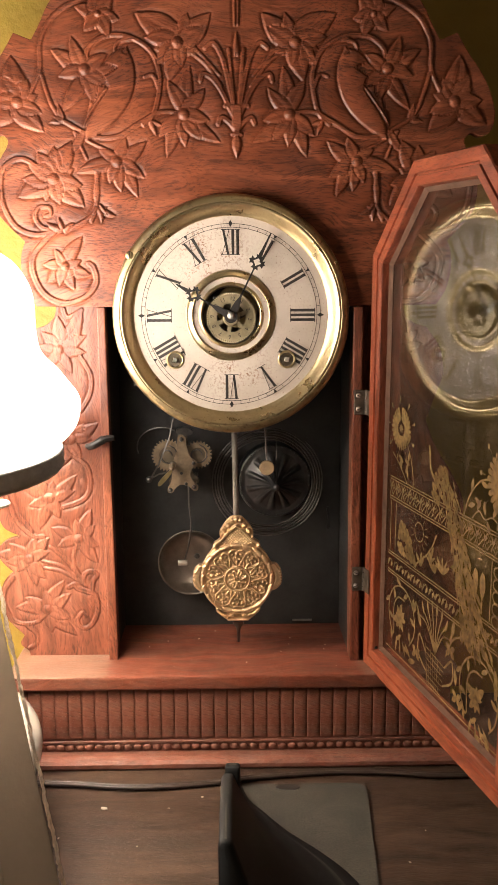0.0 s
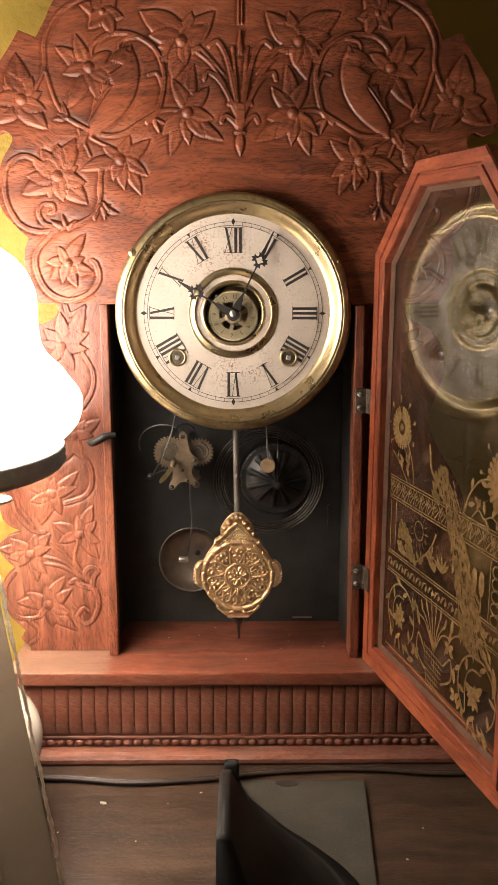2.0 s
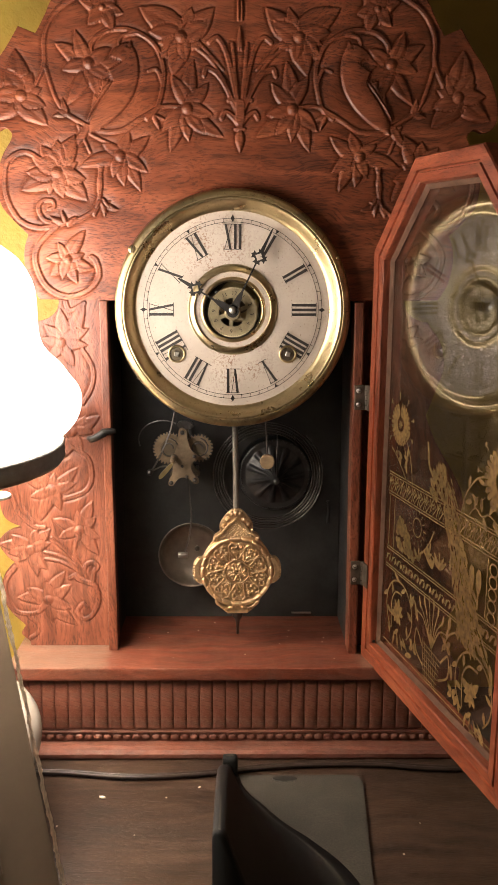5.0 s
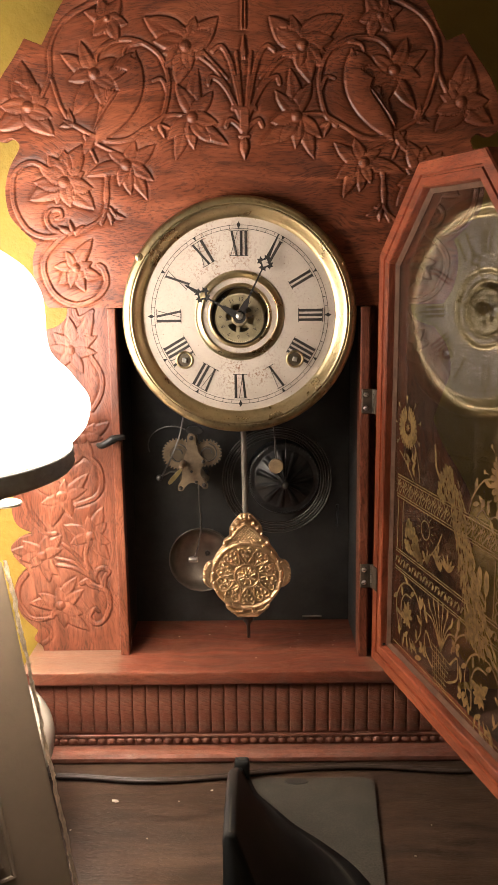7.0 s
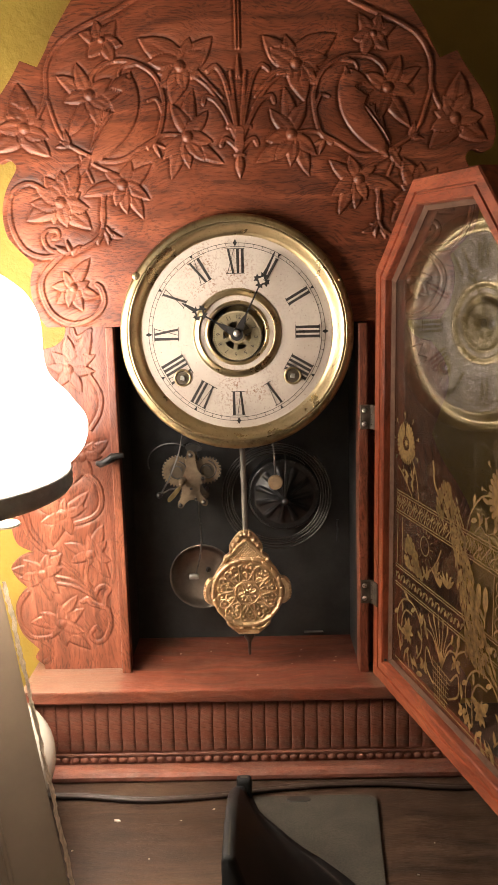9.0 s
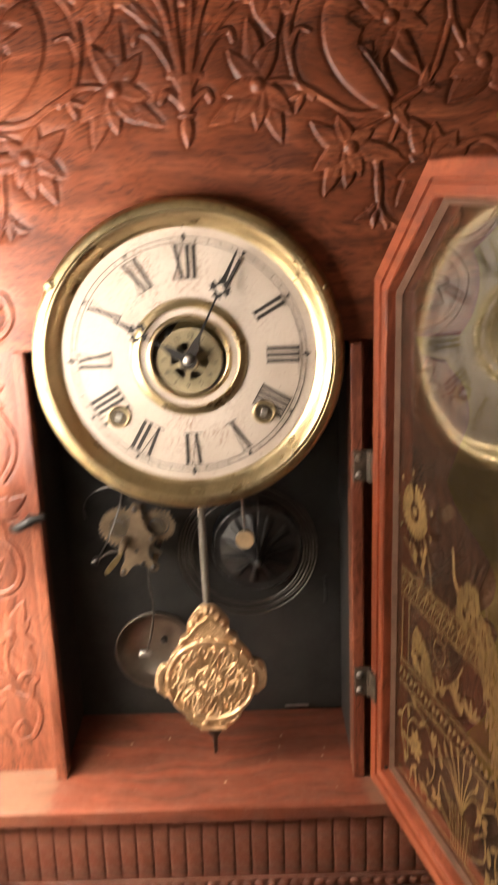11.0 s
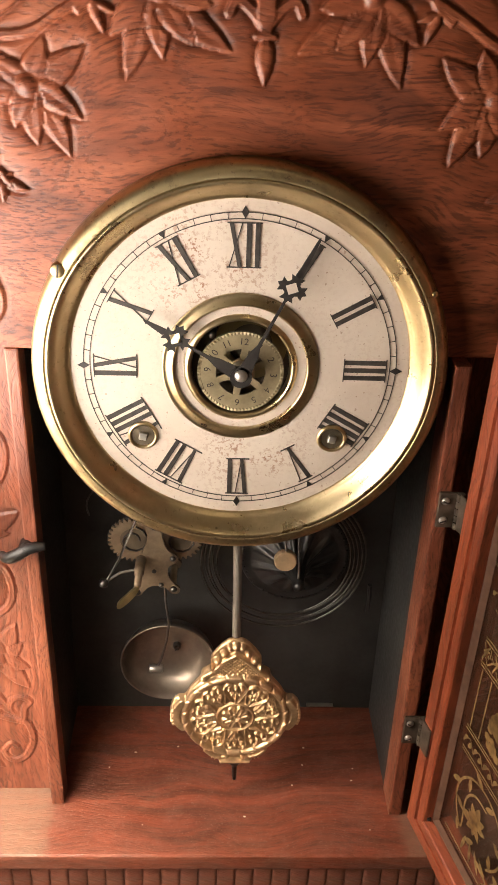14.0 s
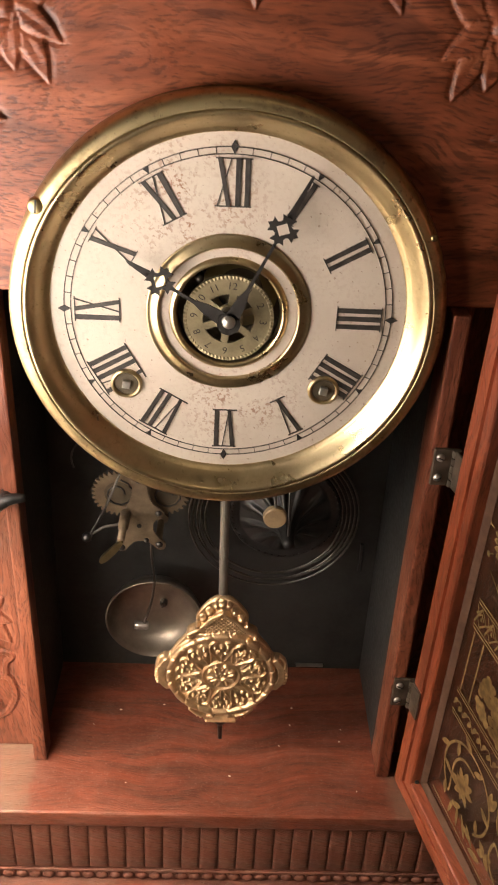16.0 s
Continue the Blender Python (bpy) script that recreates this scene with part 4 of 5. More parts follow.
def crown_outline():
    a = smooth_line([(0.0, 0.607), (0.03, 0.604), (0.065, 0.590), (0.096, 0.565), (0.1235, 0.527), (0.1305, 0.514), (0.137, 0.5025)], 8)
    b = smooth_line([(0.1485, 0.507), (0.1560, 0.495), (0.1685, 0.477), (0.1755, 0.457), (0.1735, 0.444), (0.1670, 0.4405), (0.1605, 0.4425), (0.1552, 0.438), (0.1568, 0.4325)], 6)
    c = smooth_line([(0.1568, 0.4325), (0.1630, 0.422), (0.1665, 0.408), (0.1650, 0.393), (0.1595, 0.384), (0.1465, 0.371)], 6)
    d = smooth_line([(0.1465, 0.371), (0.1495, 0.362), (0.1497, 0.350), (0.1465, 0.337), (0.1400, 0.3268)], 6)
    half = a + b + c[1:] + d[1:]
    arc = [(0.071 * math.cos(i * math.pi / 24 + 0.085 * (1 - i / 12)), DZ + 0.071 * math.sin(i * math.pi / 24 + 0.085 * (1 - i / 12))) for i in range(25)]
    return [(CX + x, z) for x, z in half] + arc + [(CX - x, z) for x, z in half[:0:-1]]


def build_crown():
    R = Relief(CX - 0.178, CX + 0.178, 0.325, 0.609, 0.00056, CX)
    # climbing stems and scrolls
    R.stem([(0.060, 0.550), (0.0846, 0.5369), (0.1062, 0.5277), (0.1219, 0.5175), (0.1308, 0.5018), (0.1319, 0.4832), (0.1396, 0.4675)], 0.0016)
    R.stem([(0.1308, 0.4810), (0.1250, 0.4621), (0.1181, 0.4515)])
    R.stem([(0.0631, 0.4485), (0.0562, 0.4551), (0.0523, 0.4683), (0.0515, 0.4810), (0.0562, 0.4942), (0.0650, 0.5018), (0.0769, 0.5058), (0.0904, 0.5044), (0.0992, 0.4971), (0.1004, 0.4905)], 0.0017)
    R.stem([(0.0692, 0.5037), (0.0788, 0.5015), (0.0815, 0.4964)], 0.0017, taper=0.5)
    R.stem([(0.0523, 0.4723), (0.0562, 0.4803), (0.0619, 0.4792)], 0.0017, taper=0.4)
    R.stem([(0.0562, 0.4551), (0.0688, 0.4478), (0.0808, 0.4409), (0.0942, 0.4402), (0.1042, 0.4438), (0.1162, 0.4504)], 0.0016)
    R.stem([(0.0396, 0.4562), (0.0504, 0.4569), (0.0581, 0.4540), (0.0688, 0.4478)])
    R.stem([(0.0854, 0.4310), (0.0985, 0.4365), (0.1100, 0.4438)], 0.0012)
    R.stem([(0.1023, 0.4263), (0.1100, 0.4438)], 0.0012)
    R.stem([(0.0942, 0.4183), (0.0969, 0.4048), (0.0965, 0.3938), (0.1004, 0.3847)], 0.0014)
    for angle, k in ((205, 38), (235, 26), (180, 20)):
        R.petal(0.0965, 0.3935, angle, k / 2600, 0.36, 0.0018, False)
    # the plume in the middle
    R.stem([(0.0011, 0.585), (0.0011, 0.512)], 0.0010, groove=False)
    R.stem([(0.0015, 0.4566), (0.0062, 0.4803), (0.0100, 0.4931), (0.0154, 0.5007), (0.0208, 0.4978)], 0.0018)
    R.stem([(0.0027, 0.4548), (0.0096, 0.4694), (0.0162, 0.4781), (0.0223, 0.4810), (0.0242, 0.4766)], 0.0018)
    R.stem([(0.0012, 0.4566), (0.0038, 0.4839), (0.0050, 0.4967)], 0.0014)
    R.stem([(0.0100, 0.4730), (0.0212, 0.4876), (0.0338, 0.4967)], 0.0013)
    R.stem([(0.0115, 0.4803), (0.0223, 0.4920), (0.0315, 0.5015)], 0.0013)
    R.stem([(0.0, 0.458), (0.0, 0.448)], 0.0036, 0.0018, groove=False)
    R.stem([(0.0015, 0.4456), (0.0054, 0.4504), (0.0100, 0.4529), (0.0123, 0.4489)], 0.0019)
    R.stem([(0.0008, 0.4520), (0.0050, 0.4600), (0.0075, 0.4605)], 0.0017)
    R.petal(0.0, 0.492, 90, 0.021, 0.20, 0.0022, False)
    R.stem([(0.0, 0.4480), (0.0, 0.4430)], 0.0024, 0.0016, groove=False)
    R.stem([(0.0, 0.4420), (0.0030, 0.4420)], 0.0013, 0.0020, groove=False)
    R.petal(0.0, 0.4410, -90, 0.0165, 0.34, 0.0020, False)
    # birds reduced to plain leaf forms
    R.petal(0.0735, 0.4965, -63, 0.066, 0.43, 0.0026, False)
    R.dome(0.0785, 0.4885, 0.0066, 0.0024, False)
    R.petal(0.0755, 0.4925, 110, 0.007, 0.5, 0.0015, False)
    R.petal(0.1040, 0.4455, -62, 0.020, 0.34, 0.0015)
    for i in range(5):
        R.petal(0.0855 + 0.0022 * i, 0.4740 - 0.0030 * i, -60, 0.030 - 0.0025 * i, 0.09, 0.0034 - 0.0001 * i, False)
    # flowers
    R.flower(0.0395, 0.5010, [(142, 77), (110, 53), (35, 88), (10, 58), (-48, 46), (-80, 68), (-105, 38), (155, 48)])
    R.bloom(0.0358, 0.4550, [(100, 31), (67, 24), (128, 22), (217, 30), (190, 18), (236, 20), (267, 21), (-65, 30), (-41, 22)], 0.0038)
    R.bloom(0.1020, 0.4840, [(150, 18), (180, 21), (219, 19), (257, 22), (-62, 30), (-16, 18), (27, 25), (69, 22)], 0.0038)
    R.flower(0.0920, 0.5190, [(15, 38), (70, 34), (130, 38), (190, 34), (245, 38), (-45, 34)], 0.0022)
    R.flower(0.1480, 0.4630, [(87, 79), (115, 40), (62, 46), (-32, 70), (5, 45), (255, 42), (230, 68), (205, 42)])
    R.bloom(0.0820, 0.4240, [(148, 24), (109, 17), (208, 21), (239, 27), (260, 20), (-73, 15), (-16, 28), (35, 14)], 0.0038)
    R.flower(0.1255, 0.4130, [(115, 74), (90, 57), (60, 48), (-29, 71), (0, 55), (28, 44), (225, 73), (191, 48), (254, 41)])
    R.bloom(0.1195, 0.3545, [(120, 23), (3, 15), (58, 13), (-39, 16), (-72, 14), (-110, 17), (-160, 18), (160, 12)], 0.0030)
    # lower scrolls
    R.stem([(0.1319, 0.4179), (0.1458, 0.4263), (0.1577, 0.4215), (0.1615, 0.4084), (0.1596, 0.3938), (0.1515, 0.3807), (0.1381, 0.3759), (0.1223, 0.3788)], 0.0018)
    R.stem([(0.1185, 0.3781), (0.1008, 0.3880), (0.0958, 0.4011), (0.0958, 0.4161)], 0.0015)
    R.stem([(0.1223, 0.3788), (0.1342, 0.3807), (0.1388, 0.3880), (0.1362, 0.3938), (0.1292, 0.3942), (0.1281, 0.3898), (0.1319, 0.3883)], 0.0018, taper=0.3)
    R.stem([(0.1262, 0.3775), (0.1395, 0.3642), (0.1421, 0.3518), (0.1350, 0.3359), (0.1209, 0.3290), (0.1060, 0.3335), (0.0985, 0.3430), (0.1000, 0.3530), (0.1030, 0.3560)], 0.0021)
    for angle, k in ((-95, 34), (-60, 24), (-130, 24)):
        R.petal(0.0950, 0.3960, angle, k / 2600, 0.34, 0.0018, False)
    for angle, k in ((25, 34), (75, 26), (150, 26)):
        R.petal(0.1200, 0.3785, angle, k / 2600, 0.4, 0.0020, False)
    for angle, k in ((-50, 26), (35, 30), (-20, 20)):
        R.petal(0.1172, 0.4512, angle + 40, k / 2600, 0.4, 0.0019)
    R.petal(0.0590, 0.4500, 195, 0.009, 0.4, 0.0018, False)
    R.petal(0.0590, 0.4500, 245, 0.010, 0.4, 0.0018, False)
    R.sink()
    R.h = 0.88 * (0.7 * R.h + 0.3 * R.blur(R.h, R.step))
    part("crown_board", R.mesh(crown_outline(), 0.001, 0.0100), OAK_X, clock, "shaped oak crown board carved with flowers and scrolls", True)


def panel_outline():
    a = smooth_line([(0.122, 0.3265), (0.1245, 0.320), (0.131, 0.315), (0.139, 0.313)], 5)
    b = smooth_line([(0.139, 0.313), (0.148, 0.300), (0.151, 0.282), (0.145, 0.263), (0.1395, 0.247)], 5)
    c = smooth_line([(0.1395, 0.247), (0.147, 0.228), (0.160, 0.206), (0.1685, 0.186), (0.1655, 0.170), (0.1530, 0.163)], 6)
    d = smooth_line([(0.1530, 0.163), (0.1625, 0.160), (0.1690, 0.1555), (0.1710, 0.150), (0.1660, 0.1415), (0.1595, 0.1355)], 5)
    e = smooth_line([(0.1595, 0.1355), (0.1665, 0.129), (0.1700, 0.117), (0.1660, 0.100), (0.1535, 0.0865)], 5)
    f = smooth_line([(0.1535, 0.0865), (0.1570, 0.080), (0.1508, 0.0735), (0.1508, SHELF)], 4)
    edge = [(1.018 * x, max(SHELF, z - 0.0035)) for x, z in b[1:] + c[1:] + d[1:] + e[1:] + f[1:]]
    return [(0.0915, SHELF), (0.0915, 0.3300), (0.1250, 0.3300)] + [(1.015 * x, z - 0.002) for x, z in a] + edge


def build_panels():
    R = Relief(0.0905, 0.178, SHELF - 0.001, 0.331, 0.00058)
    # stems and scrolls
    R.stem([(0.1080, 0.2910), (0.1010, 0.2780), (0.1020, 0.2640), (0.1090, 0.2520)], 0.0017)
    R.stem([(0.1190, 0.3250), (0.1160, 0.3190), (0.1060, 0.3240)], 0.0018)
    R.stem([(0.1170, 0.2200), (0.1060, 0.2110), (0.1040, 0.1960), (0.1100, 0.1860), (0.1240, 0.1810)], 0.0019)
    R.stem([(0.1670, 0.1940), (0.1630, 0.1820), (0.1580, 0.1700), (0.1480, 0.1600), (0.1400, 0.1590)], 0.0018)
    R.stem([(0.1600, 0.1910), (0.1570, 0.1770), (0.1480, 0.1630)], 0.0014)
    R.stem([(0.1400, 0.1400), (0.1290, 0.1370), (0.1200, 0.1310), (0.1130, 0.1230)], 0.0013)
    R.stem([(0.1400, 0.1350), (0.1270, 0.1320), (0.1150, 0.1250)], 0.0013)
    R.stem([(0.1350, 0.1510), (0.1250, 0.1420), (0.1150, 0.1290)], 0.0014)
    R.stem([(0.1170, 0.1490), (0.1180, 0.1380), (0.1140, 0.1290), (0.1100, 0.1210)], 0.0015)
    R.stem([(0.1120, 0.1230), (0.1100, 0.1300), (0.1050, 0.1320), (0.1010, 0.1290), (0.1040, 0.1250), (0.1050, 0.1180)], 0.0018)
    R.stem([(0.1220, 0.1200), (0.1180, 0.1220), (0.1160, 0.1190), (0.1080, 0.1160), (0.1040, 0.1150)], 0.0019)
    R.stem([(0.1030, 0.1140), (0.1010, 0.1030), (0.1060, 0.0910), (0.1130, 0.0880), (0.1170, 0.0940), (0.1130, 0.1000), (0.1100, 0.0980)], 0.0020, taper=0.3)
    R.stem([(0.1630, 0.1280), (0.1700, 0.1180), (0.1700, 0.1050), (0.1630, 0.0940), (0.1530, 0.0920), (0.1450, 0.0940)], 0.0020, taper=0.3)
    R.stem([(0.1540, 0.0900), (0.1480, 0.0840), (0.1480, 0.0770), (0.1530, 0.0730)], 0.0017)
    # flowers
    R.bloom(0.1230, 0.2960, [(123, 33), (92, 24), (156, 22), (-171, 19), (-114, 19), (8, 15), (47, 17), (-56, 15)], 0.0036)
    R.bloom(0.1170, 0.2310, [(147, 23), (128, 15), (177, 15), (-68, 23), (-115, 15), (39, 13), (-10, 12), (85, 11)], 0.0036)
    R.bloom(0.1340, 0.1880, [(142, 26), (105, 13), (69, 16), (22, 22), (-19, 16), (-73, 25), (-113, 17), (168, 19)], 0.0040)
    R.bloom(0.1140, 0.1570, [(118, 24), (85, 15), (21, 21), (-22, 16), (-75, 10), (-114, 14), (-130, 23), (142, 16), (-162, 16)], 0.0036)
    R.bloom(0.1510, 0.1420, [(9, 23), (43, 18), (137, 22), (112, 17), (163, 16), (-101, 21), (-11, 17), (-48, 13), (-129, 19)], 0.0037)
    R.bloom(0.1390, 0.1030, [(120, 26), (85, 15), (27, 18), (3, 23), (-55, 12), (-100, 18), (-134, 29), (149, 21), (-161, 18)], 0.0037)
    R.sink()
    R.h *= 0.56
    v, e, f = R.mesh(panel_outline(), 0.0108, 0.0190)
    right = [(x, y, z) for x, y, z in v], e, [q[::-1] for q in f]
    left = [(-x, y, z) for x, y, z in v], e, f
    for data in (left, right):
        part("side_panel", data, OAK_Z, clock, "scalloped oak side panel carved with flowers", True)


build_crown()
build_panels()

# ---------------------------------------------------------------- pendulum bob
BOB = (0.0, 0.1275)


def build_bob():
    pend = clock.children[[o.name for o in clock.children].index("pendulum")]
    half = smooth_line([(0.0, 0.0462), (0.0035, 0.0457), (0.0070, 0.0425), (0.0100, 0.0385), (0.0120, 0.0345), (0.0118, 0.0300), (0.0160, 0.0268), (0.0172, 0.0225), (0.0215, 0.0165), (0.0243, 0.0112), (0.0276, 0.0104), (0.0308, 0.0066),
                        (0.0319, 0.0), (0.0308, -0.0054), (0.0276, -0.0088), (0.0243, -0.0090), (0.0215, -0.0145), (0.0165, -0.0205), (0.0155, -0.0250), (0.0105, -0.0290), (0.0072, -0.0318), (0.0, -0.0320)], 4)
    outline = half[:-1] + [(-x, z) for x, z in half[:0:-1]]
    R = Relief(-0.0335, 0.0335, -0.0335, 0.0475, 0.00034, 0.0)
    d = np.hypot(R.X, R.Z)
    R.h = 0.0016 * np.clip((0.0262 - d) / 0.002, 0, 1)
    ring = lambda r, w, hgt: hgt * np.sqrt(np.clip(1 - ((d - r) / w) ** 2, 0, 1))
    R.h = np.maximum(R.h, 0.0012 + ring(0.0246, 0.0018, 0.0022) - 0.0012 * (np.abs(d - 0.0246) > 0.0018))
    R.h = np.maximum(R.h, ring(0.0088, 0.0008, 0.0030))
    R.M = R.X
    for i in range(8):
        c, s = math.cos(radians(45 * i + 22)), math.sin(radians(45 * i + 22))
        R.stem([(0.0030 * c, 0.0030 * s), (0.0050 * c, 0.0050 * s), (0.0056 * c, 0.0056 * s)], 0.0019, 0.0035, groove=True)
    R.dome(0, 0, 0.0009, 0.0038, False)
    # ten scrolled cells, each with a stalk and drops
    for i in range(10):
        a = radians(36 * i + 18)
        c, s = math.cos(a), math.sin(a)
        at = lambda r, w: (c * r - s * w, s * r + c * w)
        R.stem([at(0.0098, 0.0), at(0.0150, 0.0)], 0.0007, 0.0033, groove=False)
        for sg in (-1, 1):
            R.stem([at(0.0100, sg * 0.0012), at(0.0135, sg * 0.0036), at(0.0180, sg * 0.0056), at(0.0212, sg * 0.0040), at(0.0208, sg * 0.0016)], 0.00075, 0.0031, groove=False)
            R.dome(*at(0.0150, sg * 0.0019), 0.0011, 0.0036, False)
            R.dome(*at(0.0182, sg * 0.0031), 0.0013, 0.0040, False)
            R.stem([at(0.0120, sg * 0.0004), at(0.0145, sg * 0.0010), at(0.0176, sg * 0.0008)], 0.0006, 0.0032, groove=False)
        R.dome(*at(0.0188, 0.0), 0.0013, 0.0040, False)
        # slanting nicks on the rope rim
        for k in (0.25, 0.75):
            b2 = radians(36 * (i + k))
            dx, dz = R.X - 0.0246 * math.cos(b2), R.Z - 0.0246 * math.sin(b2)
            along = -dx * math.sin(b2) + dz * math.cos(b2)
            out = dx * math.cos(b2) + dz * math.sin(b2)
            R.h = R.h - 0.0008 * np.exp(-((along - 0.6 * out) / 0.0005) ** 2) * (np.abs(out) < 0.0018) * (np.abs(along) < 0.003)
    # crest with a latticed gable
    for sgn in (-1, 1):
        R.stem([(sgn * 0.0168, 0.0250), (sgn * 0.0105, 0.0290), (sgn * 0.0055, 0.0350), (0, 0.0385)], 0.0014, 0.0026, groove=False)
        R.dome(sgn * 0.0155, 0.0245, 0.0020, 0.0036, False)
        R.stem([(sgn * 0.0258, 0.0088), (sgn * 0.0284, 0.004), (sgn * 0.0284, -0.003), (sgn * 0.0258, -0.0072)], 0.0022, 0.0026, groove=False)
        for k in range(6):
            R.dome(sgn * (0.0312 - 0.00014 * (k - 2.5) ** 2), -0.0046 + 0.0020 * k, 0.0010, 0.0030, False)
        for k in range(4):
            R.dome(sgn * (0.0028 + 0.0030 * k), 0.0432 - 0.0040 * k, 0.0019, 0.0034, False)
        R.stem([(sgn * 0.0150, -0.0225), (sgn * 0.0110, -0.0262), (sgn * 0.0060, -0.0275), (sgn * 0.0035, -0.0250)], 0.0012, 0.0030, groove=False)
        for k in range(3):
            R.petal(sgn * (0.0060 + 0.002 * k), -0.0268, (-60 if sgn > 0 else -120) + 14 * sgn * k, 0.0055, 0.22, 0.0026, False)
        R.dome(sgn * 0.0040, -0.0270, 0.0016, 0.0036, False)
    R.dome(0, 0.0438, 0.0022, 0.0036, False)
    lattice = (R.Z > 0.0255) & (R.Z < 0.0385 - np.abs(R.X) * 1.05) & (d > 0.0265)
    R.h = np.where(lattice, 0.0006 + 0.0007 * np.abs(np.sin((R.X + R.Z) * 1500) * np.sin((R.X - R.Z) * 1500)), R.h)
    R.stem([(-0.0070, -0.0308), (0.0070, -0.0308)], 0.0011, 0.0030, groove=False)
    v, e, f = R.mesh(outline, 0.0052, 0.0085)
    part("bob", ([(1.035 * x + BOB[0], y, 1.02 * z + BOB[1]) for x, y, z in v], e, f), GILT, pend, "gilt embossed pendulum bob", True)


build_bob()

# ---------------------------------------------------------------- the open door
HINGE_AT = (0.0925, -0.0060)
SWING = math.atan2(-0.969, 0.247)
DOOR_W = 0.201
SAG = radians(2.5)


def octagon(i):
    """The door's outline inset by i: along the door from its hinge, and up."""
    w, z0, z1, cx, cz = DOOR_W, 0.0655, 0.4155, 0.0595, 0.056
    k = i * 0.36
    return [(i, z0 + i), (w - i, z0 + i), (w - i, z1 - cz - k), (w - cx - k, z1 - i), (cx + k, z1 - i), (i, z1 - cz - k)]


def build_door():
    door = new("door")
    door.parent = clock
    tagged(door, "open red oak door with gold-printed glass")
    door.matrix_local = Matrix.Translation((0, 0, 0.36)) @ Matrix.Rotation(radians(-0.5), 4, "Y") @ Matrix.Translation((HINGE_AT[0], HINGE_AT[1], -0.36)) @ Matrix.Rotation(SWING, 4, "Z") @ Matrix.Translation((0, 0, 0.066)) @ Matrix.Rotation(SAG, 4, "Y") @ Matrix.Translation((0, 0, -0.066))
    rings = [(octagon(0.0008), 0.0), (octagon(0.0080), 0.0), (octagon(0.0084), 0.0014), (octagon(0.0096), 0.0014), (octagon(0.0100), 0.0002), (octagon(0.0150), 0.0002), (octagon(0.0156), 0.0010), (octagon(0.0162), 0.0074),
             (octagon(0.0162), 0.0170), (octagon(0.0008), 0.0170), (octagon(0.0), 0.0160), (octagon(0.0), 0.0010)]
    names = ("bottom_rail", "stile", "corner_rail", "top_rail", "corner_rail", "stile")
    for i, name in enumerate(names):
        bm = B()
        ends = []
        for j in (i, (i + 1) % 6):
            ends.append([bm.verts.new((o[j][0], y, o[j][1])) for o, y in rings])
        n = len(rings)
        for k in range(n):
            bm.faces.new((ends[0][k], ends[0][(k + 1) % n], ends[1][(k + 1) % n], ends[1][k]))
        bm.faces.new(ends[0])
        bm.faces.new(ends[1])
        part(name, bm, OAK_DOOR if name == "stile" else OAK_DOOR_X, door)
    pane = part("glass_pane", slab(B(), octagon(0.0162), 0.0076, 0.0096), GLASS, door, "old clear glass pane")
    pane.visible_shadow = False
    bm = B()
    o1, o2, o3 = octagon(0.0162), octagon(0.0168), octagon(0.0192)
    loops = [[bm.verts.new((x, y, z)) for x, z in o] for o, y in ((o1, 0.0052), (o2, 0.0053), (o3, 0.0072), (o1, 0.0075))]
    for a, b in zip(loops, loops[1:] + loops[:1]):
        for k in range(6):
            bm.faces.new((a[k], a[(k + 1) % 6], b[(k + 1) % 6], b[k]))
    part("glazing_bead", bm, PUTTY, door, "dusty beige glazing putty round the pane")
    for z in (0.2590, 0.1300):
        hg = new("hinge")
        hg.parent = clock
        tagged(hg, "small tarnished steel butt hinge with screws")
        h = 0.0088
        part("leaf", box(B(), 0.0862, 0.0945, -0.0080, -0.0062, z - h, z + h, 0.0004, 1), HINGE, hg)
        for k in range(5):
            lo = z - h + k * 0.4 * h
            part("knuckle", lathe(B(), [(0.0001, lo), (0.0018, lo + 0.0002), (0.0018, lo + 0.4 * h - 0.0002), (0.0001, lo + 0.4 * h)], 14, "z", (0.0952, -0.0082, 0)), HINGE, hg)
        m = Matrix.Translation((0.0958, -0.0086, 0)) @ Matrix.Rotation(SWING, 4, "Z")
        part("leaf", box(B(), 0.0, 0.0085, -0.0015, -0.0003, z - h, z + h, 0.0004, 1, m), HINGE, hg)
        for dz in (-0.0048, 0.0048):
            sc = part("screw", lathe(B(), [(0.0001, -0.0092), (0.0012, -0.0090), (0.0018, -0.0082), (0.0018, -0.0070)], 16, "y", (0.0890, 0, z + dz)), ARBOR, hg, "", True)
            part("slot", box(B(), -0.0014, 0.0014, -0.0095, -0.0089, -0.0002, 0.0002, 0, 1, Matrix.Translation((0.0890, 0, z + dz)) @ Matrix.Rotation(dz * 90, 4, "Y")), INK, sc)
    for z in (0.365, 0.083):
        part("nail", lathe(B(), [(0.0001, -0.001), (0.0008, -0.0006), (0.0009, 0.001)], 10, "y", (0.0165, 0.0030, z)), IRON, door)
    return door


DOOR = build_door()


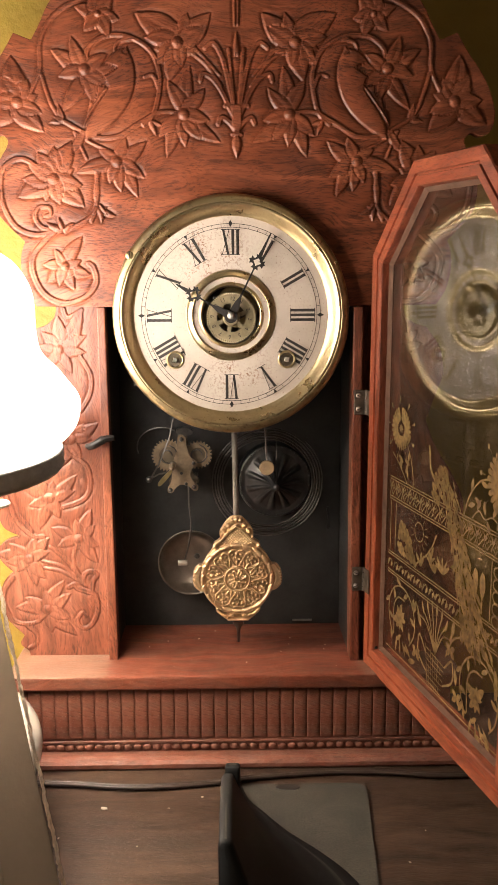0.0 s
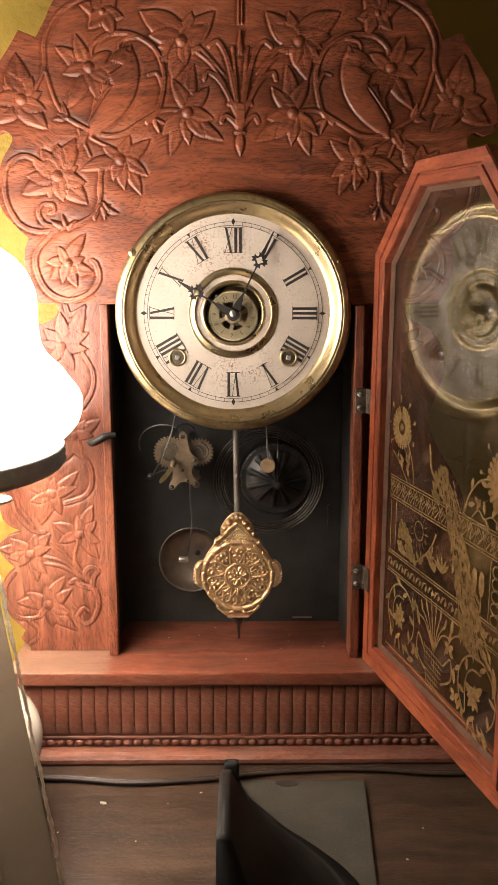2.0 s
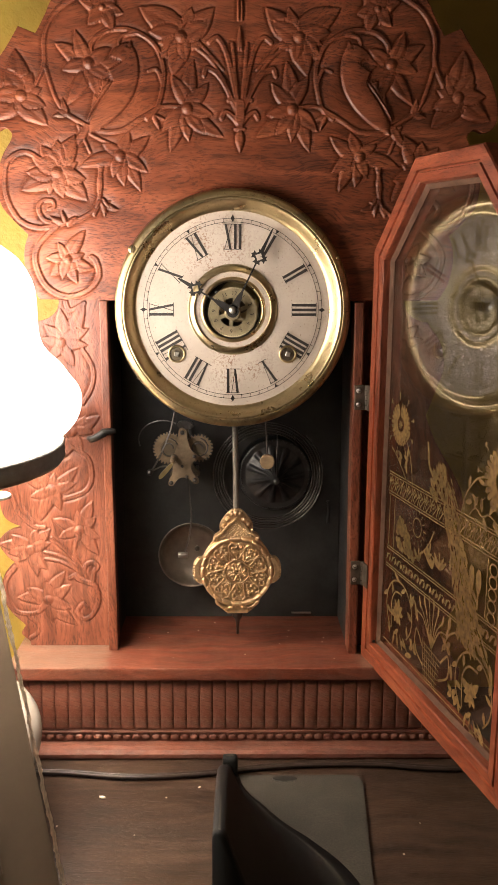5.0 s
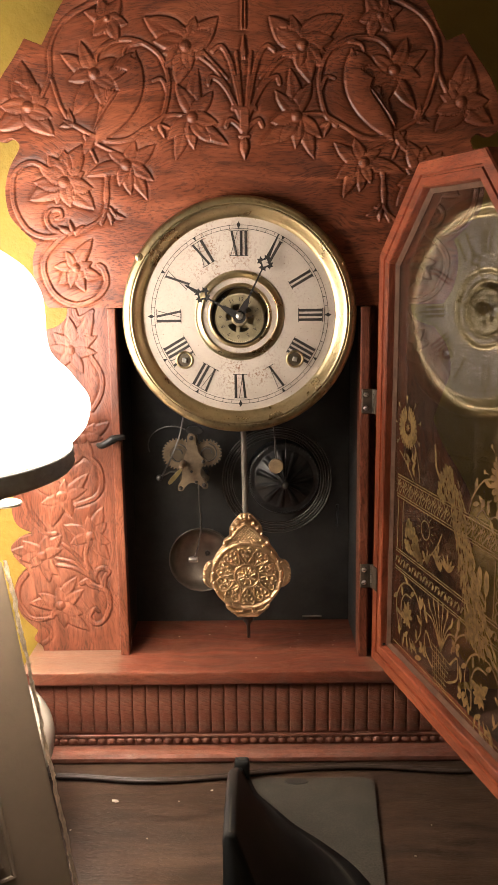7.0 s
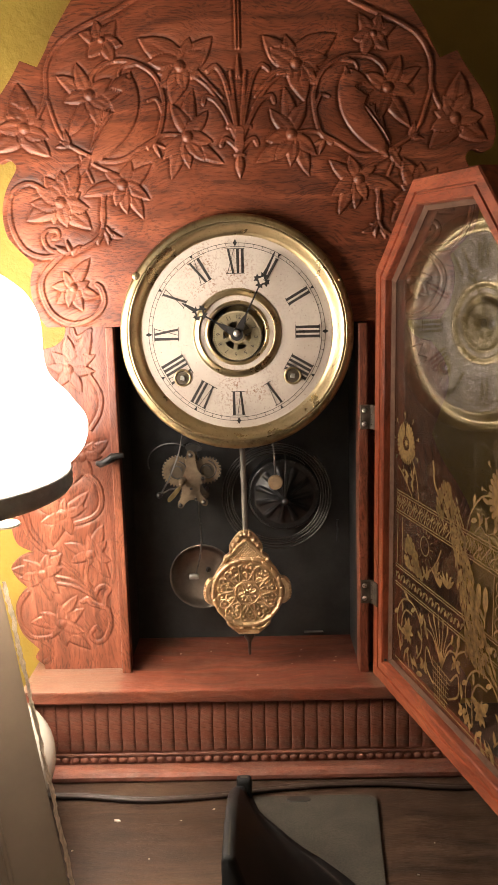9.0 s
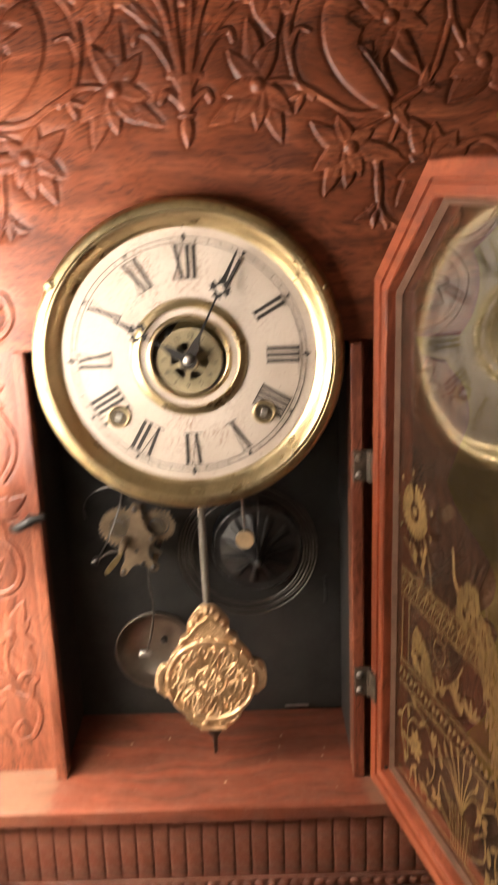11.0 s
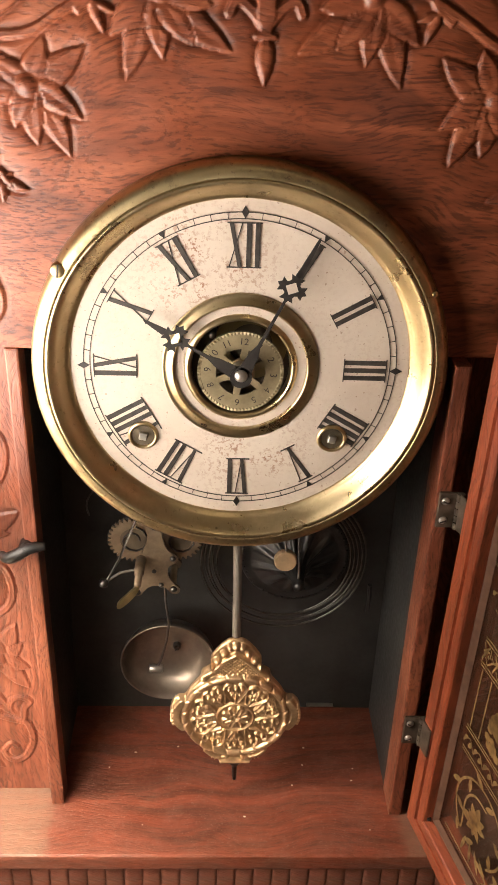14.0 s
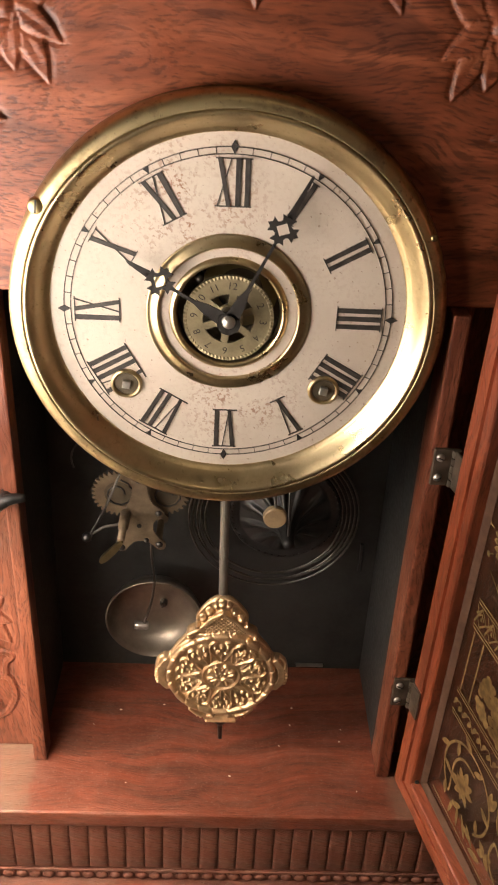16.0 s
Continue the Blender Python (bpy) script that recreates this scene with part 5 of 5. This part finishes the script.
def build_stencil():
    """The gold transfer on the lower half of the pane, as flat printed shapes."""
    Y = 0.0073
    made = []

    def add(bm, name="gold_print"):
        made.append(part(name, bm, GOLD, DOOR))

    def line(bm, pts, w, n=6):
        P = smooth_line(pts, n) if len(pts) > 2 else pts
        L, Rr = [], []
        for i, p in enumerate(P):
            a, b = P[max(i - 1, 0)], P[min(i + 1, len(P) - 1)]
            d = np.array(b) - np.array(a)
            d = d / max(1e-9, np.hypot(*d))
            L.append(bm.verts.new((p[0] - d[1] * w / 2, Y, p[1] + d[0] * w / 2)))
            Rr.append(bm.verts.new((p[0] + d[1] * w / 2, Y, p[1] - d[0] * w / 2)))
        for i in range(len(P) - 1):
            bm.faces.new((L[i], L[i + 1], Rr[i + 1], Rr[i]))

    def leaf(bm, x, z, angle, length, width=0.4):
        a = radians(angle)
        pts = []
        for t in [i / 8 for i in range(9)]:
            pts.append((t * length, width * length * 0.5 * math.sin(t * math.pi) ** 0.8 if 0 < t < 1 else 0.0))
        out = pts + [(u, -v) for u, v in pts[-2:0:-1]]
        bm.faces.new([bm.verts.new((x + u * math.cos(a) - v * math.sin(a), Y, z + u * math.sin(a) + v * math.cos(a))) for u, v in out])

    def blob(bm, cx, cz, rx, rz, n=20, wob=0.0, lean=0.0):
        vs = []
        for i in range(n):
            t = math.tau * i / n
            k = 1 + wob * math.sin(7 * t + 1)
            u, v = rx * k * math.cos(t), rz * k * math.sin(t)
            vs.append(bm.verts.new((cx + u * math.cos(lean) - v * math.sin(lean), Y, cz + u * math.sin(lean) + v * math.cos(lean))))
        bm.faces.new(vs)

    x0, x1 = 0.024, 0.176
    # upper and lower ornamental bands
    for za, zb, kind in ((0.2120, 0.1965, "key"), (0.1590, 0.1440, "vine")):
        bm = B()
        for z in (za, za - 0.0018, zb + 0.0018, zb):
            line(bm, [(x0, z), (x1, z)], 0.0008)
        n = 17
        for i in range(n):
            c, h = x0 + (i + 0.5) * (x1 - x0) / n, (za - zb) / 2 - 0.003
            zc = (za + zb) / 2
            if kind == "key":
                s = 0.0042
                line(bm, [(c - s, zc), (c, zc + h), (c + s, zc), (c, zc - h), (c - s * 0.5, zc - h * 0.4)], 0.0011, 1)
                line(bm, [(c - s * 0.45, zc + h * 0.1), (c, zc + h * 0.5), (c + s * 0.5, zc)], 0.0010, 1)
                line(bm, [(c - s * 1.05, zc - h), (c - s * 0.1, zc + h)], 0.0010)
                line(bm, [(c - s * 1.05, zc + h), (c - s * 0.6, zc + h * 0.2)], 0.0010)
                blob(bm, c, zc - h * 0.1, 0.0008, 0.0010, 8)
            else:
                line(bm, [(c - 0.0045, zc - h * 0.6), (c, zc + h * 0.5), (c + 0.0045, zc - h * 0.6)], 0.0008)
                leaf(bm, c, zc - h * 0.7, 60, 0.0050, 0.5)
                leaf(bm, c - 0.002, zc + h * 0.5, -120, 0.0045, 0.5)
        add(bm, "gold_border")
    # tall plumed form with a long train
    bm = B()
    line(bm, [(0.0800, 0.2440), (0.0815, 0.2380), (0.0830, 0.2300), (0.0900, 0.2230)], 0.0022)
    rnd = random.Random(4)
    for i in range(190):
        u, w = rnd.uniform(-1, 1), rnd.uniform(-1, 1)
        if u * u + w * w < 1:
            leaf(bm, 0.0950 + 0.0095 * u + 0.004 * w, 0.2245 + 0.0120 * w, -62 + rnd.uniform(-14, 14), rnd.uniform(0.0040, 0.0060), 0.30)
    for i in range(420):
        t = i / 420
        cx, w = 0.1060 + 0.0420 * t, 0.0065 + 0.0095 * t
        cz = 0.2260 - 0.0880 * t
        u = rnd.uniform(-1, 1)
        leaf(bm, cx + u * w, cz + rnd.uniform(-0.003, 0.003), -66 + 22 * u + rnd.uniform(-8, 8), 0.0055 + 0.0025 * t, 0.26)
    add(bm, "gold_plume")
    # large round blossoms
    for cx, cz, r in ((0.0385, 0.2470, 0.0145), (0.1690, 0.2400, 0.0185)):
        bm = B()
        for i in range(26):
            a = math.tau * i / 26
            if 0.26 < (i / 26 + (0.5 if cx > 0.1 else 0)) % 1 < 0.30:
                continue
            leaf(bm, cx + 0.30 * r * math.cos(a), cz + 0.30 * r * math.sin(a), math.degrees(a), r * 0.74, 0.27)
            blob(bm, cx + 0.90 * r * math.cos(a), cz + 0.90 * r * math.sin(a), 0.10 * r, 0.10 * r, 8)
        for i in range(9):
            a = math.tau * i / 9 + 0.3
            line(bm, [(cx + 1.12 * r * math.cos(a), cz + 1.12 * r * math.sin(a)), (cx + 1.32 * r * math.cos(a), cz + 1.32 * r * math.sin(a))], 0.0006)
            blob(bm, cx + 1.38 * r * math.cos(a), cz + 1.38 * r * math.sin(a), 0.0011, 0.0015, 8)
        for i in range(8):
            a = math.tau * i / 8
            leaf(bm, cx, cz, math.degrees(a), r * 0.24, 0.35)
        add(bm, "gold_blossom")
    bm = B()
    line(bm, [(0.0430, 0.2440), (0.0520, 0.2340), (0.0570, 0.2240), (0.0600, 0.2125)], 0.0010)
    for x, z, a in ((0.049, 0.238, 60), (0.052, 0.234, -100), (0.045, 0.228, -20), (0.036, 0.222, 30), (0.041, 0.219, 100), (0.036, 0.229, -30), (0.047, 0.219, 60), (0.051, 0.216, 110)):
        leaf(bm, x, z, a, 0.0085, 0.34)
    line(bm, [(0.026, 0.229), (0.034, 0.225), (0.042, 0.219), (0.050, 0.2125)], 0.0008)
    add(bm, "gold_spray")
    bm = B()
    line(bm, [(0.1265, 0.2120), (0.1320, 0.2250), (0.1430, 0.2360), (0.1560, 0.2400)], 0.0011)
    for x, z, a in ((0.134, 0.228, 80), (0.138, 0.226, -30), (0.144, 0.236, -10), (0.131, 0.219, 20), (0.141, 0.219, 60), (0.150, 0.218, 100), (0.158, 0.219, 60), (0.152, 0.216, -60), (0.163, 0.217, -50)):
        leaf(bm, x, z, a, 0.0085, 0.36)
    line(bm, [(0.1360, 0.2130), (0.1430, 0.2190), (0.1500, 0.2160), (0.1580, 0.2190), (0.1680, 0.2160), (0.1760, 0.2185)], 0.0009)
    add(bm, "gold_spray")
    # the landscape between the bands
    bm = B()
    for i in range(14):
        a = math.tau * i / 14
        line(bm, [(0.070 + 0.0085 * math.cos(a), 0.1850 + 0.0085 * math.sin(a)), (0.070 + 0.0125 * math.cos(a), 0.1850 + 0.0125 * math.sin(a))], 0.0005)
    line(bm, [(0.070 + 0.0062 * math.cos(i * math.tau / 12), 0.1850 + 0.0062 * math.sin(i * math.tau / 12)) for i in range(13)], 0.0008)
    add(bm, "gold_sun")
    bm = B()
    for i in range(60):
        u = rnd.random()
        blob(bm, 0.040 + 0.026 * u, 0.1620 + (0.022 * math.sin(min(1, 1.4 * (1 - u)) * 1.5)) * rnd.random(), 0.0022, 0.0022, 7, 0.1)
    for x, z in ((0.074, 0.163), (0.086, 0.170), (0.094, 0.165), (0.104, 0.168)):
        for k in range(7):
            leaf(bm, x, z, 90 + rnd.uniform(-70, 70), rnd.uniform(0.006, 0.013), 0.24)
    line(bm, [(0.066, 0.162), (0.080, 0.172), (0.088, 0.180), (0.094, 0.190)], 0.0013)
    for x in (0.143, 0.151):
        blob(bm, x, 0.1780, 0.0032, 0.0075, 14, 0.05)
        line(bm, [(x, 0.172), (x, 0.161)], 0.0016)
    add(bm, "gold_landscape")
    bm = B()
    for k in range(5):
        line(bm, [(0.1665 + 0.0042 * math.cos(i * math.tau / 10), 0.1900 - 0.0070 * k + 0.0034 * math.sin(i * math.tau / 10)) for i in range(11)], 0.0011)
    for x in (0.1600, 0.1735):
        line(bm, [(x, 0.1950), (x, 0.1600)], 0.0010)
    add(bm, "gold_column")
    bm = B()
    for x in (0.0265, 0.0345):
        line(bm, [(x, 0.1950), (x, 0.1600)], 0.0010)
    add(bm, "gold_column")
    # urn with reeds, scrolled circles with plain leaf clusters
    bm = B()
    for k in range(7):
        line(bm, [(0.085 + 0.0035 * k, 0.1155 - 0.0007 * k), (0.089 + 0.0024 * k, 0.089)], 0.0006)
        line(bm, [(0.0845 + 0.0006 * k, 0.1135 - 0.0037 * k), (0.1105 - 0.0006 * k, 0.1100 - 0.0034 * k)], 0.0006)
    for s in (-1, 1):
        line(bm, [(0.098 + s * 0.013, 0.110), (0.098 + s * 0.022, 0.118), (0.098 + s * 0.023, 0.105), (0.098 + s * 0.011, 0.097)], 0.0015)
    for i in range(8):
        line(bm, [(0.098, 0.113), (0.0965 + (i - 3.5) * 0.0030, 0.128), (0.0960 + (i - 3.5) * 0.0058, 0.1405 - 0.0008 * (i - 3.5) ** 2)], 0.0012)
        leaf(bm, 0.0960 + (i - 3.5) * 0.0058, 0.1385 - 0.0008 * (i - 3.5) ** 2, 95 - (i - 3.5) * 8, 0.009, 0.26)
    add(bm, "gold_urn")
    for cx, cz, r in ((0.0480, 0.1190, 0.0205), (0.1520, 0.1120, 0.0215)):
        bm = B()
        line(bm, [(cx + r * math.cos(i * 0.5 - 0.9), cz + r * math.sin(i * 0.5 - 0.9)) for i in range(11)] + [(cx - 0.6 * r, cz + 0.1 * r), (cx - 0.3 * r, cz + 0.55 * r), (cx + 0.2 * r, cz + 0.6 * r)], 0.0013)
        for i in range(11):
            a = i * 0.55
            leaf(bm, cx + r * math.cos(a), cz + r * math.sin(a), math.degrees(a) + (60 if i % 2 else 150), 0.0085, 0.38)
        for i in range(9):
            leaf(bm, cx - 0.1 * r, cz - 0.15 * r, i * 37 + 10, rnd.uniform(0.007, 0.013), 0.42)
        for i in range(4):
            leaf(bm, cx + (-0.3 + 0.2 * i) * r, cz - 0.8 * r, -100 + 20 * i, 0.012, 0.2)
        add(bm, "gold_scroll")
    bm = B()
    for x, z in ((0.1175, 0.124), (0.0715, 0.103), (0.1275, 0.098)):
        for a in (35, 145, -35, -145):
            leaf(bm, x, z, a, 0.0065, 0.6)
    line(bm, [(0.112, 0.118), (0.120, 0.132), (0.132, 0.138), (0.142, 0.134)], 0.0013)
    for x, z, a in ((0.066, 0.128, 70), (0.072, 0.133, -60), (0.119, 0.134, 80), (0.134, 0.141, -50), (0.126, 0.105, 100), (0.168, 0.136, -70), (0.172, 0.128, -100), (0.130, 0.091, 60), (0.060, 0.092, 20), (0.150, 0.088, -40), (0.162, 0.090, -60)):
        leaf(bm, x, z, a, 0.011, 0.36)
    line(bm, [(x0, 0.0895), (x1, 0.0870)], 0.0008)
    add(bm, "gold_spray")
    for ob in made:
        if ob.name.startswith(("gold_plume", "gold_landscape", "gold_blossom", "gold_spray", "gold_scroll", "gold_border", "gold_urn")):
            tagged(ob, kind="stuff")


build_stencil()

# door catch on the other stile
catch = new("door_catch")
catch.parent = clock
tagged(catch, "small black iron hook catch")
part("hook", tube(B(), smooth_line([(-0.1035, -0.001, 0.2285), (-0.1005, -0.004, 0.2283), (-0.0960, -0.005, 0.2305), (-0.0905, -0.004, 0.2335), (-0.0835, -0.003, 0.2342)], 4), 0.0024, 8, lambda t: 0.7 + 0.5 * math.sin(3.0 * t)), IRON, catch, "", True)
part("screw", lathe(B(), [(0.0001, -0.007), (0.002, -0.0066), (0.003, -0.004), (0.003, 0.002)], 14, "y", (-0.0925, 0, 0.2325)), IRON, catch, "", True)

# ---------------------------------------------------------------- the table lamp
lamp = thing("table_lamp", "lit table lamp with a white opal glass shade and round body", "lamp", (LAMP[0], LAMP[1], 0))


def build_lamp():
    out = [(0.030, 0.381), (0.058, 0.377), (0.080, 0.368), (0.0972, 0.3571), (0.1052, 0.3500), (0.1109, 0.3400), (0.1133, 0.3300), (0.1137, 0.3136), (0.1153, 0.3037), (0.1193, 0.2972), (0.126, 0.2907), (0.1313, 0.2835), (0.1367, 0.2762), (0.138, 0.269), (0.1361, 0.2602), (0.1315, 0.2536), (0.1256, 0.2478), (0.1245, 0.2400)]
    prof = smooth_line(out, 4)
    prof = prof + [(r - 0.0025, z) for r, z in prof[::-1]]
    part("shade", lathe(B(), prof, 72, "z", closed=True), OPAL, lamp, "glowing white opal glass shade", True)
    ring = [(0.1262, 0.2460), (0.1275, 0.2440), (0.1262, 0.2420), (0.1275, 0.2400), (0.1262, 0.2380), (0.1275, 0.2360), (0.1255, 0.2330), (0.1220, 0.2330), (0.1220, 0.2380), (0.1255, 0.2400)]
    part("gallery_ring", lathe(B(), ring, 72, "z", closed=True), RING_METAL, lamp, "ridged dark metal gallery ring", True)
    for k in range(3):
        a = math.tau * k / 3 - 0.55
        part("arm", tube(B(), [(0.123 * math.cos(a), 0.123 * math.sin(a), 0.236), (0.085 * math.cos(a), 0.085 * math.sin(a), 0.205), (0.016 * math.cos(a), 0.016 * math.sin(a), 0.190)], 0.0022, 8), IRON, lamp)
    part("thumb_screw", lathe(B(), [(0.0005, 0.0), (0.0085, 0.0006), (0.0095, 0.0018), (0.0085, 0.0030), (0.0005, 0.0034)], 24, "z", (0.088, 0.0, 0.213)), ARBOR, lamp, "bright metal thumb screw", True)
    part("stem", lathe(B(), smooth_line([(0.012, 0.105), (0.016, 0.116), (0.011, 0.125), (0.009, 0.150), (0.018, 0.185), (0.022, 0.200), (0.018, 0.215), (0.012, 0.225)], 4), 32), STEEL, lamp, "", True)
    part("bulb", lathe(B(), smooth_line([(0.012, 0.225), (0.016, 0.245), (0.028, 0.275), (0.030, 0.295), (0.022, 0.315), (0.002, 0.324)], 4), 32), BULB, lamp, "", True)
    part("body", lathe(B(), smooth_line([(0.001, 0.0), (0.058, 0.0), (0.064, 0.004), (0.084, 0.020), (0.1015, 0.040), (0.1075, 0.057), (0.1015, 0.072), (0.080, 0.088), (0.050, 0.099), (0.022, 0.106), (0.013, 0.112), (0.001, 0.112)], 4), 64), WHITE_CER, lamp, "round white glazed ceramic lamp body", True)
    for k in (0, 1):
        part("cord", tube(B(), smooth_line([(x - LAMP[0], y - LAMP[1] + 0.0028 * k, z) for x, y, z in ((-0.185, -0.085, 0.0022), (-0.150, -0.062, 0.0022), (-0.118, -0.060, 0.0022), (-0.07, -0.066, 0.0022), (-0.02, -0.062, 0.0022), (0.02, -0.054, 0.0022), (0.06, -0.050, 0.0024), (0.10, -0.050, 0.0024), (0.16, -0.056, 0.0022), (0.26, -0.045, 0.0022), (0.36, 0.02, 0.0022), (0.42, 0.08, 0.0022))], 8), 0.0015, 8), CORD, lamp, "dark brown twin lamp cord", True)


build_lamp()

# ---------------------------------------------------------------- leaning cream picture frame
frame_thing = thing("picture_frame", "cream painted picture frame with chipped gesso edges, leaning against the lamp", "picture frame", (-0.0900, -0.199, 0.0022))


def build_frame():
    W, H, T = 0.105, 0.197, 0.009
    m = Matrix.Rotation(radians(-2.6), 4, "Y") @ Matrix.Rotation(radians(35), 4, "Z") @ Matrix.Rotation(radians(-20), 4, "X") @ Matrix.Translation((0, T / 2, 0))
    bars = {"side_bar": (-0.048, 0.0, 0.0, H), "top_bar": (-W, -0.048, H - 0.048, H), "bottom_bar": (-W, -0.048, 0.0, 0.048)}
    for name, (x0, x1, z0, z1) in bars.items():
        part(name, box(B(), x0, x1, -T / 2, T / 2, z0, z1, 0.0014, 2, m), CREAM, frame_thing)
    part("side_bar", box(B(), -W - 0.048, -W, -T / 2, T / 2, 0, H, 0.0014, 2, m), CREAM, frame_thing)
    rnd = random.Random(8)
    bm = B()
    pts = []
    n = 110
    for i in range(n + 1):
        z = H * i / n
        for j in range(7):
            y = -T / 2 + T * j / 6
            pts.append(bm.verts.new((0.0006 + 0.0009 * j + 0.0003 * math.sin(z * 190 + j) + rnd.uniform(-0.0003, 0.0005) * (1.3 if j in (0, 6) else 0.8), y * 1.02, z)))
    for i in range(n):
        for j in range(6):
            bm.faces.new((pts[i * 7 + j], pts[i * 7 + j + 1], pts[(i + 1) * 7 + j + 1], pts[(i + 1) * 7 + j]))
    bmesh.ops.transform(bm, matrix=m, verts=bm.verts)
    part("rough_edge", bm, CREAM_EDGE, frame_thing, "rough chipped plaster edge")
    for d, r in ((0.030, 0.0016), (0.037, 0.0026), (0.044, 0.0016)):
        part("moulding", tube(B(), [m @ Vector(p) for p in ((-d, -T / 2, d), (-d, -T / 2, H - d), (-W - 0.048 + d, -T / 2, H - d), (-W - 0.048 + d, -T / 2, d), (-d, -T / 2, d))], r, 8), CREAM, frame_thing)
    part("backing", box(B(), -W, -0.048, -0.003, -0.001, 0.048, H - 0.048, 0, 1, m), BLACK_CASE, frame_thing, "dark picture backing")


build_frame()

# ---------------------------------------------------------------- black holder
holder = thing("bookend", "dusty black metal bookend with an upright side, on the table", "bookend", (0.0, -0.15, 0))


def build_holder():
    # foot: a thin plate with rounded far corners
    far, near, r = 0.0865, -0.130, 0.009
    out = [(-0.0070, near), (0.0735, near)]
    out += [(0.0895 - r + r * math.cos(a), far - r + r * math.sin(a)) for a in (i * math.pi / 12 for i in range(7))]
    out += [(-0.0070, far)]
    bm = B()
    slab(bm, out, 0.0, 0.0024, Matrix.Rotation(-math.pi / 2, 4, "X"))
    for v in bm.verts:
        v.co = Vector((v.co.x, v.co.y, abs(v.co.z)))
    bmesh.ops.recalc_face_normals(bm, faces=bm.faces)
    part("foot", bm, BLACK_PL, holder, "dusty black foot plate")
    # upright side that rises towards its near end and sweeps down to the foot
    rise = smooth_line([(far, 0.0120), (0.068, 0.0165), (0.050, 0.0265), (0.030, 0.0400), (0.010, 0.0530), (-0.015, 0.0665), (-0.045, 0.0810), (-0.085, 0.0930), (near, 0.0980)], 5)
    bm = B()
    rings = []
    reach = smooth_line([(far, 0.0045), (0.066, 0.009), (0.045, 0.020), (0.025, 0.033), (0.005, 0.050), (-0.012, 0.067), (-0.028, 0.077), (-0.075, 0.076), (near, 0.0725)], 5)
    for (y, h), (_, c) in zip(rise, reach):
        row = [(-0.0070, y, 0.0), (-0.0070, y, h - 0.0014), (-0.0057, y, h), (-0.0021, y, h)]
        for i in range(9):
            t = i / 8
            row.append((-0.0007 + (c + 0.0007) * t, y, 0.0026 + (h - 0.0040) * (1 - t) ** 2.6))
        row.append((c, y, 0.0))
        rings.append([bm.verts.new(p) for p in row])
    n = len(rings[0])
    for a, b in zip(rings, rings[1:]):
        for i in range(n):
            bm.faces.new((a[i], a[(i + 1) % n], b[(i + 1) % n], b[i]))
    bm.faces.new(rings[0])
    bm.faces.new(rings[-1])
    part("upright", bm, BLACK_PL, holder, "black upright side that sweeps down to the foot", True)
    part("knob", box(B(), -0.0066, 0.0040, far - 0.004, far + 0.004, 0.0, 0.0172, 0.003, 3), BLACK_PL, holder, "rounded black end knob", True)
    # flat dark blotch near the far edge of the foot
    bm = B()
    lathe(bm, [(0.0001, 0.0029), (0.0042, 0.0029), (0.0045, 0.0024)], 24, "z", (0, 0, 0))
    bmesh.ops.scale(bm, vec=(1.9, 0.8, 1), verts=bm.verts)
    bmesh.ops.translate(bm, vec=(0.036, 0.0815, 0), verts=bm.verts)
    part("worn_spot", bm, INK, holder)


build_holder()

# ---------------------------------------------------------------- crumbs
rnd = random.Random(5)


def crumb(x, y, z, r):
    bm = B()
    bmesh.ops.create_icosphere(bm, subdivisions=1, radius=r)
    for v in bm.verts:
        v.co = Vector((v.co.x * 1.5, v.co.y, v.co.z * 0.6)) * rnd.uniform(0.7, 1.2)
    low = min(v.co.z for v in bm.verts)
    bmesh.ops.transform(bm, matrix=Matrix.Translation((0, 0, -low)) @ Matrix.Rotation(rnd.uniform(0, 6), 4, "Z"), verts=bm.verts)
    ob = part("crumb", bm, CRUMB)
    ob.location = (x, y, z)
    tagged(ob, "tiny pale crumb lying on dusty wood", "crumb", "crumbs")


crumb(-0.086, -0.088, 0.0, 0.0016)
for x, y in ((-0.0435, -0.088), (0.104, -0.15), (0.12, -0.118), (-0.06, -0.13), (-0.022, -0.075), (-0.11, -0.12)):
    crumb(x, y, 0.0, rnd.uniform(0.0004, 0.0007))
for i in range(12):
    crumb(rnd.uniform(-0.07, 0.075), rnd.uniform(-0.03, 0.06), SHELF, rnd.uniform(0.0003, 0.0006))
